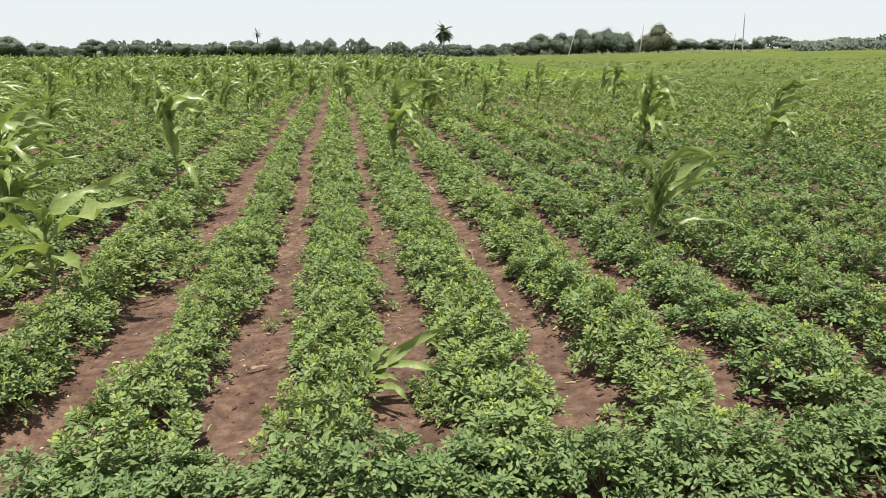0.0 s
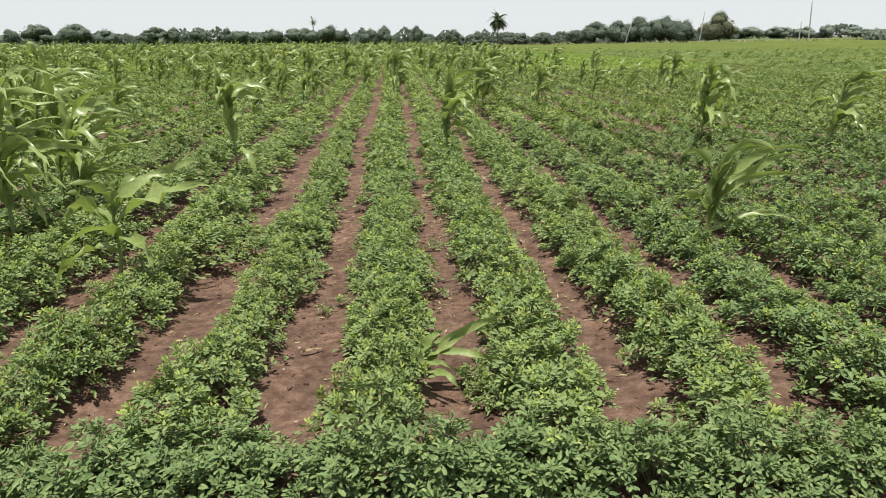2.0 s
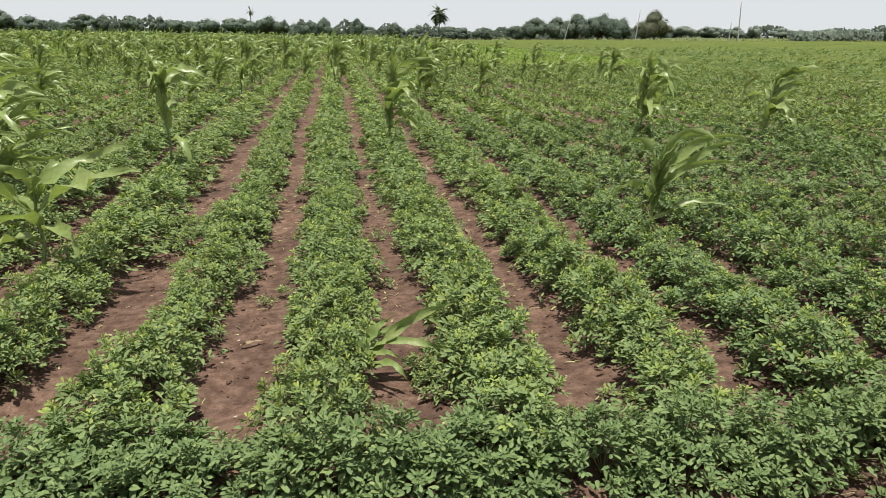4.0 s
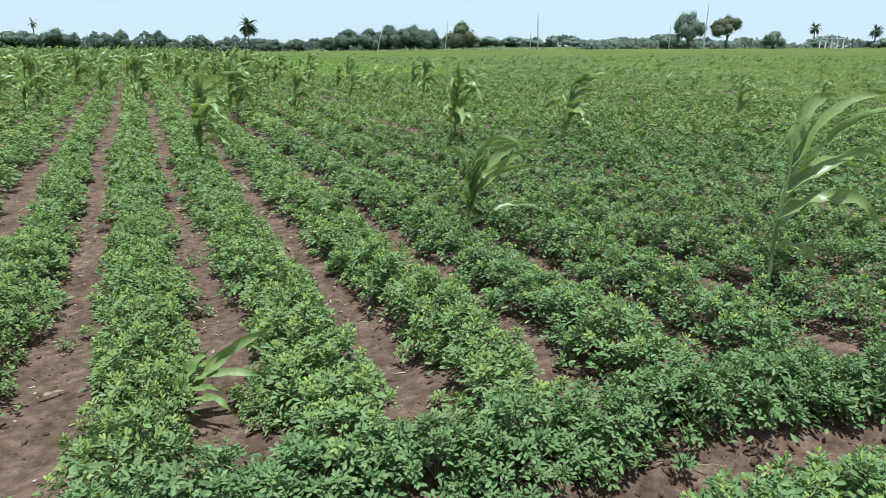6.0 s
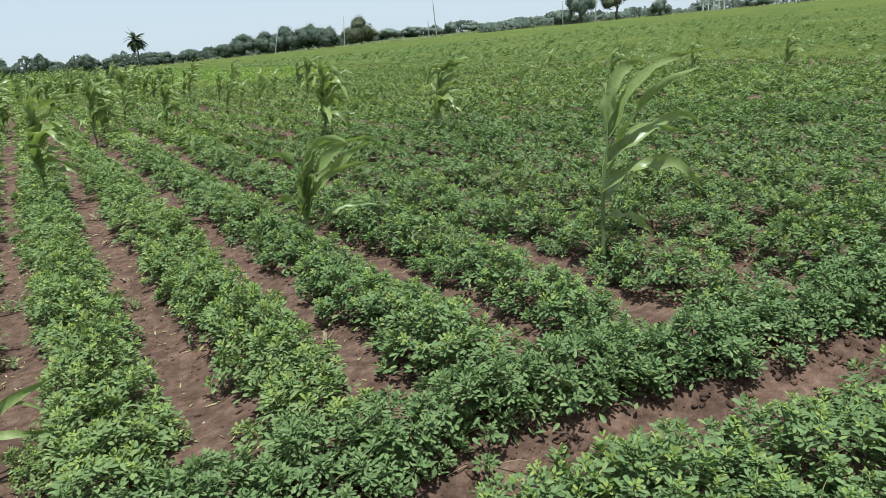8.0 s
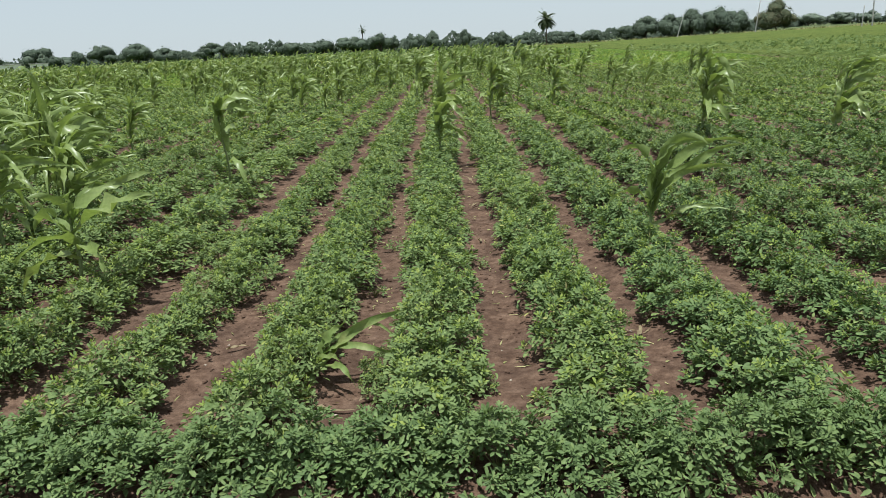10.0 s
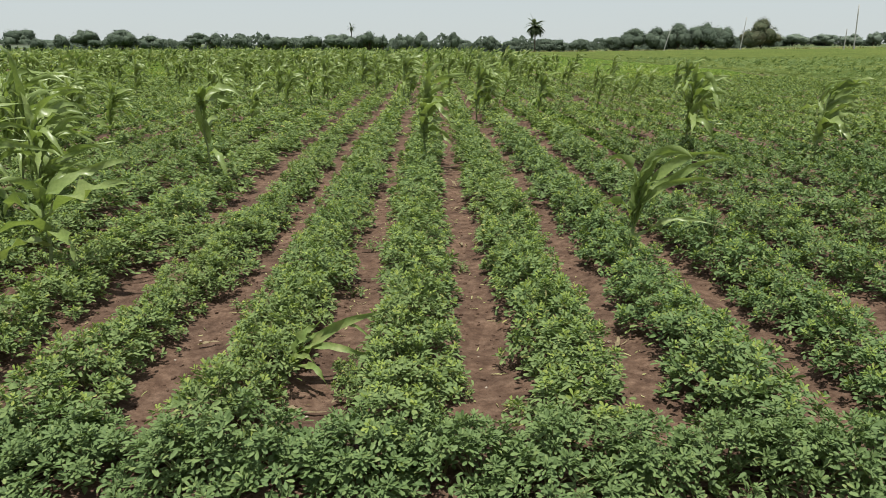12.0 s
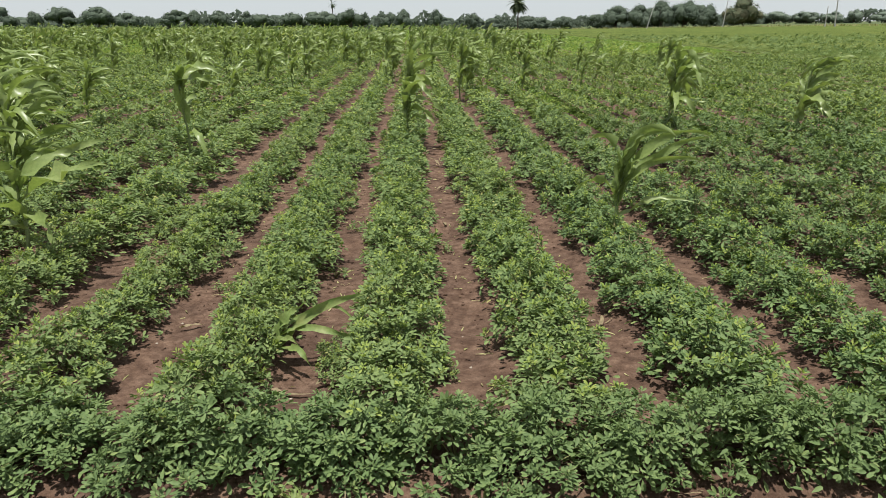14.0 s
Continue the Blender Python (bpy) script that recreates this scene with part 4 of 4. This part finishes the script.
palm(207.3, 151.3, 7.2, 4.8, "distant palm with a bushy head", 704, 48)
palm(214.7, 140.6, 7.6, 4.4, "distant palm with a round head", 705, 44)


def hedge(path, height, depth, seed, label, mat=None):
    """A ragged line of scrub below the trees."""
    r = np.random.default_rng(seed)
    at, up = [], []
    for (x0, y0), (x1, y1) in zip(path[:-1], path[1:]):
        n = int(math.hypot(x1 - x0, y1 - y0) * 44)
        s = r.uniform(0, 1, n)
        px, py = x0 + (x1 - x0) * s, y0 + (y1 - y0) * s + r.uniform(-depth, depth, n)
        top = height * (0.65 + 0.45 * value_noise(px, py * 0, 7.0, seed) + 0.25 * value_noise(px, py * 0, 2.2, seed + 1))
        at.append(np.stack([px, py, rise(px, py) + np.maximum(0.1, top) * r.uniform(0, 1, n) ** 0.6], axis=1))
        up.append(np.stack([r.normal(0, 0.35, n), r.normal(-0.9, 0.3, n), r.uniform(0.0, 0.7, n)], axis=1))
    at, up = np.concatenate(at), unit(np.concatenate(up))
    fwd = unit(np.cross(up, r.normal(0, 1, up.shape)))
    v, f = put_shapes(QUAD, QUAD_F, at, fwd, up, r.uniform(0.35, 0.8, len(at)))
    tagged(new("hedge", mesh_np("hedge", v, f, mat or tree_leaf)), label, "hedge", kind="stuff")


hedge([(-260, 205), (-160, 225), (-96, 249), (0, 262), (30, 262)], 5.4, 2.5, 800, "dark ragged scrub hedge along the far field edge")
hedge([(30, 262), (60, 262), (100, 256), (150, 301), (240, 245)], 4.4, 2.5, 801, "dark ragged scrub hedge along the far field edge")
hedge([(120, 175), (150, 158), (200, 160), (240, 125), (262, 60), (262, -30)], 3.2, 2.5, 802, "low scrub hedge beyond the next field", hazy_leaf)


def grass_verge(path, height, seed, label, per_metre=9, mat=None, wide=1.5):
    r = np.random.default_rng(seed)
    at = []
    for (x0, y0), (x1, y1) in zip(path[:-1], path[1:]):
        n = int(math.hypot(x1 - x0, y1 - y0) * per_metre)
        s = r.uniform(0, 1, n)
        at.append(np.stack([x0 + (x1 - x0) * s, y0 + (y1 - y0) * s + r.uniform(-wide, wide, n)], axis=1) + r.normal(0, wide * 0.2, (n, 2)))
    at = np.concatenate(at)
    at = np.concatenate([at, rise(at[:, 0], at[:, 1])[:, None] + 0.05], axis=1)
    fwd = np.stack([r.normal(0.25, 0.35, len(at)), r.normal(0, 0.35, len(at)), np.ones(len(at))], axis=1)
    v, f = put_shapes(QUAD * (0.35, 1, 1), QUAD_F, at, fwd, r.normal(0, 1, at.shape) * (1, 1, 0.1), height * r.uniform(0.5, 1.2, len(at)))
    tagged(new("grass", mesh_np("grass", v, f, mat or straw)), label, "grass", kind="stuff")


grass_verge([(24, 216), (60, 214), (110, 192), (150, 146), (215, 120), (252, 60), (252, -20)], 0.6, 810, "pale dry grass along the edge of the next field")
# low leafy tufts on the earth bank
bank_grass = leaf_material("bank_grass", [(0, (0.110, 0.150, 0.058)), (1, (0.195, 0.235, 0.095))], (0.165, 0.200, 0.080), 0.3, 0.7, 0.1, 0.5)
bank = Pile()
r5 = np.random.default_rng(811)
for i in range(5200):
    y = -8 + 110 * r5.uniform() ** 1.4
    x = BUND + 0.3 + 0.25 * math.sin(y / 9) + r5.normal(0, 0.28)
    _, v, f, _ = tuft_kit.kinds[i % 6]
    bank.add(v * r5.uniform(0.45, 0.8) * (1.2, 1.2, 0.7) + (x, y, float(ground_z(x, y)) - 0.03), f)
tagged(new("grass", bank.mesh("grass", bank_grass)), "short pale green tufts on the low earth bank", "grass", kind="stuff")


# ---------------------------------------------------------------- poles and buildings
def pole(x, y, height, lean, label, thick=0.14, away=0.0):
    ob = tagged(new("utility_pole"), label, "utility pole", "utility poles across the fields")
    ob.matrix_world = pose(x, y, float(rise(x, y)) - 0.4)
    s = np.linspace(0, 1, 6)
    v, q = tube(np.stack([lean * height * s, away * height * s, (height + 0.4) * s], axis=1), thick * (1 - 0.4 * s), 8)
    top = len(v) - 8
    part("shaft", mesh_np("shaft", v, [q, np.array([[top + k for k in range(8)]])], concrete, False), ob)
    for z in (0.96, 0.90):
        bm = bmesh.new()
        bmesh.ops.create_cube(bm, size=1, matrix=Matrix.Translation((lean * height * z, away * height * z, (height + 0.4) * z)) @ Matrix.Diagonal((0.22, 0.16, 0.07, 1)))
        bmesh.ops.bevel(bm, geom=bm.edges[:], offset=0.012, segments=1, affect="EDGES")
        me = bpy.data.meshes.new("clamp")
        bm.to_mesh(me)
        bm.free()
        me.materials.append(concrete)
        part("clamp", me, ob)


pole(66.4, 200.0, 6.3, 0.27, "leaning grey utility pole before the grove", 0.13)
pole(84.7, 193.1, 8.4, 0.10, "grey utility pole leaning slightly")
pole(100.7, 168.1, 10.0, -0.04, "tall upright grey utility pole", 0.17)
pole(100.2, 171.4, 4.8, 0.02, "short grey post beside a tall pole", 0.14)
pole(129.1, 138.0, 11.3, 0.03, "tall upright grey utility pole", 0.17)
pole(118.3, 137.7, 5.8, 0.0, "short grey post in the far crop", 0.12)
pole(82.7, 39.8, 7.6, -0.04, "upright grey utility pole in the light-green crop", 0.11, 0.07)


def block(name, me_name, size, at, mat, parent, bevel=0.03):
    bm = bmesh.new()
    bmesh.ops.create_cube(bm, size=1, matrix=Matrix.Translation(at) @ Matrix.Diagonal((*size, 1)))
    bmesh.ops.bevel(bm, geom=bm.edges[:], offset=bevel, segments=1, affect="EDGES")
    me = bpy.data.meshes.new(me_name)
    bm.to_mesh(me)
    bm.free()
    me.materials.append(mat)
    return part(name, me, parent)


def hut(x, y, wide, deep, high, label, turn):
    ob = tagged(new("farm_building"), label, "building")
    ob.matrix_world = pose(x, y, float(rise(x, y)) - 0.1, 0, 0, turn)
    block("wall", "wall", (wide, deep, high), (0, 0, high / 2), whitewash, ob)
    block("roof", "roof", (wide + 0.5, deep + 0.5, 0.18), (0, 0, high + 0.092), concrete, ob)
    # window and door are dark panels: the unlit inside is put into their colour
    w = block("window", "window", (0.9, 0.06, 0.9), (wide * 0.2, -deep / 2 - 0.02, high * 0.6), dark_hole, ob, 0.01)
    block("door", "door", (0.95, 0.06, 2.0), (-wide * 0.22, -deep / 2 - 0.02, 1.05), dark_hole, ob, 0.01)
    return ob


hut(-139.5, 212.2, 4.6, 4.0, 5.4, "small whitewashed flat-roofed farm building", 30)
hut(-122.7, 207.0, 8.0, 3.5, 2.6, "low pale farm shed among trees", 30)
hut(-114.8, 210.5, 4.6, 3.0, 2.5, "low white farm shed among trees", 28)


def open_shed(x, y, wide, high, label, turn):
    """A flat roof on white pillars."""
    ob = tagged(new("open_shed"), label, "shed")
    ob.matrix_world = pose(x, y, float(rise(x, y)) - 0.1, 0, 0, turn)
    block("roof", "roof", (wide + 0.4, 3.2, 0.22), (0, 0, high), concrete, ob)
    for i in range(5):
        for d in (-1.3, 1.3):
            block("pillar", "pillar", (0.34, 0.34, high - 0.115), (wide * (i / 4 - 0.5), d, (high - 0.115) / 2), whitewash, ob, 0.02)
    block("wall", "wall", (wide * 0.45, 0.2, high * 0.5), (wide * 0.1, 0.6, high * 0.25), whitewash, ob)


open_shed(188.0, 150.3, 6.0, 2.9, "open shed with white pillars and a flat roof", -50)

# ---------------------------------------------------------------- small things on the soil
r3 = np.random.default_rng(90)


def lump(r, size, flat=0.6):
    bm = bmesh.new()
    bmesh.ops.create_icosphere(bm, subdivisions=1, radius=1)
    v = np.array([x.co[:] for x in bm.verts])
    f = np.array([[x.index for x in p.verts] for p in bm.faces])
    bm.free()
    v = v * (1 + 0.3 * r.normal(0, 1, (len(v), 1))) * (size, size * r.uniform(0.6, 1), size * flat)
    return v, f


pile = Pile()
for i in range(4200):
    x = r3.uniform(-1.5, 7.5)
    if i % 3:
        y = float(ditch_line(x)) - 0.2 + r3.normal(0, 0.13)
    else:
        x, y = FURROW + PITCH * r3.integers(-2, 6) + r3.normal(0, 0.08), r3.uniform(2.6, 7)
    vv, ff = lump(r3, 0.003 + 0.016 * r3.uniform() ** 2.6 * (1.25 if i % 3 else 0.6), 0.8)
    pile.add(vv + (x, y, float(ground_z(x, y)) + 0.002), ff)
tagged(new("soil_clods", pile.mesh("soil_clods", soil)), "loose crumbly brown soil clods in the ditch and furrows", "soil", kind="stuff")
for x, y, s in ((0.975, 2.80, 0.013), (1.62, 2.06, 0.022), (1.76, 2.04, 0.030), (2.70, 1.99, 0.020), (2.84, 1.97, 0.014), (3.35, 1.93, 0.016), (0.86, 3.25, 0.009), (0.90, 3.5, 0.010),
                (1.05, 2.05, 0.022), (2.2, 2.03, 0.016), (4.9, 1.62, 0.03), (1.57, 2.72, 0.012), (2.3, 3.3, 0.008), (2.97, 3.45, 0.010), (1.98, 1.93, 0.022), (2.08, 1.96, 0.018), (1.90, 1.90, 0.028), (2.55, 1.95, 0.022), (1.44, 2.02, 0.018), (1.25, 2.04, 0.024), (0.92, 2.06, 0.02), (3.7, 1.85, 0.02), (0.22, 2.9, 0.012), (0.3, 3.3, 0.009), (1.62, 3.4, 0.010), (2.31, 2.95, 0.011)):
    v, f = lump(r3, s * 0.75, 0.55)
    ob = new("pebble", mesh_np("pebble", v, f, pebble_stone, True))
    ob.matrix_world = pose(x, y, float(ground_z(x, y)) + 0.2 * s, 0, 0, float(r3.uniform(0, 360)))
    tagged(ob, "small pale stone lying on the soil", "pebble", "pebbles on the soil")

# withered leaves and stems on the ground
for x, y, L, az in ((1.46, 2.77, 0.20, -0.5), (1.66, 2.80, 0.14, 0.4), (2.98, 3.35, 0.12, 0.9), (0.92, 3.4, 0.12, 0.2), (2.30, 5.2, 0.14, 1.4), (2.20, 8.2, 0.3, 0.3), (2.34, 7.4, 0.25, 2.0), (2.28, 6.3, 0.2, 1.0)):
    v, q = ribbon(r3, (0, 0, 0.02), az, L, 0.02, 0.2, 0.30, 8, 3)
    v[:, 2] = np.maximum(v[:, 2], 0.004)
    ob = new("dry_leaf", mesh_np("dry_leaf", v, q, dry_leaf, True))
    ob.matrix_world = pose(x, y, float(ground_z(x, y)))
    tagged(ob, "withered curled tan leaf lying on bare soil", "dry leaf", "dry leaves on the soil")

# seedlings and a pulled weed where the soil is bare
sprig_leaves = [nut_leaves(np.random.default_rng(950 + i), (5, 3), 0.07, 0.07, 0.028, LEAFLET, LEAFLET_T, 4) for i in range(3)]
for i, (x, y, s) in enumerate(((2.20, 2.92, 1.0), (1.78, 2.80, 1.1), (2.97, 3.62, 0.8), (1.60, 4.15, 1.0), (0.98, 3.9, 0.8), (2.27, 4.6, 0.9), (1.66, 5.1, 1.1))):
    tips, v, f, _ = sprig_leaves[i % 3]
    ob = tagged(new("groundnut_seedling"), "tiny groundnut seedling on bare furrow soil", "seedling", "seedlings in the furrows")
    ob.matrix_world = pose(x, y, float(ground_z(x, y)) - 0.004, 0, 0, 77 * i) @ Matrix.Diagonal((s, s, s, 1))
    part("foliage", mesh_np("foliage", v, f, groundnut_leaf), ob)
    part("stem", nut_stems(tips), ob)
tips, v, f, _ = nut_leaves(np.random.default_rng(960), (7, 3), 0.11, 0.10, 0.038, LEAFLET, LEAFLET_T, 8)
weed = tagged(new("wilted_weed"), "pale wilted weed lying at the edge of the ditch", "weed")
weed.matrix_world = pose(1.64, 2.03, float(ground_z(1.64, 2.03)) + 0.005)
part("foliage", mesh_np("foliage", v, f, young_leaf), weed)
part("stem", nut_stems(tips), weed)
for x, y, n in ((2.18, 2.05, 16), (3.05, 2.05, 9), (2.42, 2.08, 6), (2.62, 2.16, 22), (2.95, 3.42, 8), (3.9, 2.55, 10), (1.95, 2.12, 9)):
    ob = tagged(new("straw_wisp"), "wisp of dry tan straw at the ditch edge", "straw", "straw wisps at the ditch")
    ob.matrix_world = pose(x, y, float(ground_z(x, y)))
    for _ in range(n):
        v, q = ribbon(r3, (r3.normal(0, 0.04), r3.normal(0, 0.03), 0.01), float(r3.uniform(0, 6.28)), float(r3.uniform(0.05, 0.13)), 0.003, 0.25, 0.2, 6, 2)
        v[:, 2] = np.maximum(v[:, 2], 0.003)
        part("straw", mesh_np("straw", v, q, dry_leaf), ob)

# tiny bits of dry leaf and stalk in the furrows
pile = Pile()
for _ in range(420):
    k = int(r3.integers(-1, 6))
    y = float(r3.uniform(2.5, 8.0))
    lo, hi = furrow_edges(k, y)
    x = float(r3.uniform(lo - 0.03, hi + 0.03))
    v, q = ribbon(r3, (0, 0, 0.004), float(r3.uniform(0, 6.28)), float(r3.uniform(0.015, 0.06)), float(r3.uniform(0.003, 0.008)), 0.1, 0.1, 3, 2)
    v[:, 2] = np.maximum(v[:, 2], 0.003)
    pile.add(v + (x, y, float(ground_z(x, y))), q)
tagged(new("leaf_litter", pile.mesh("leaf_litter", straw)), "scattered bits of dry leaf and stalk on the soil", "litter", kind="stuff")
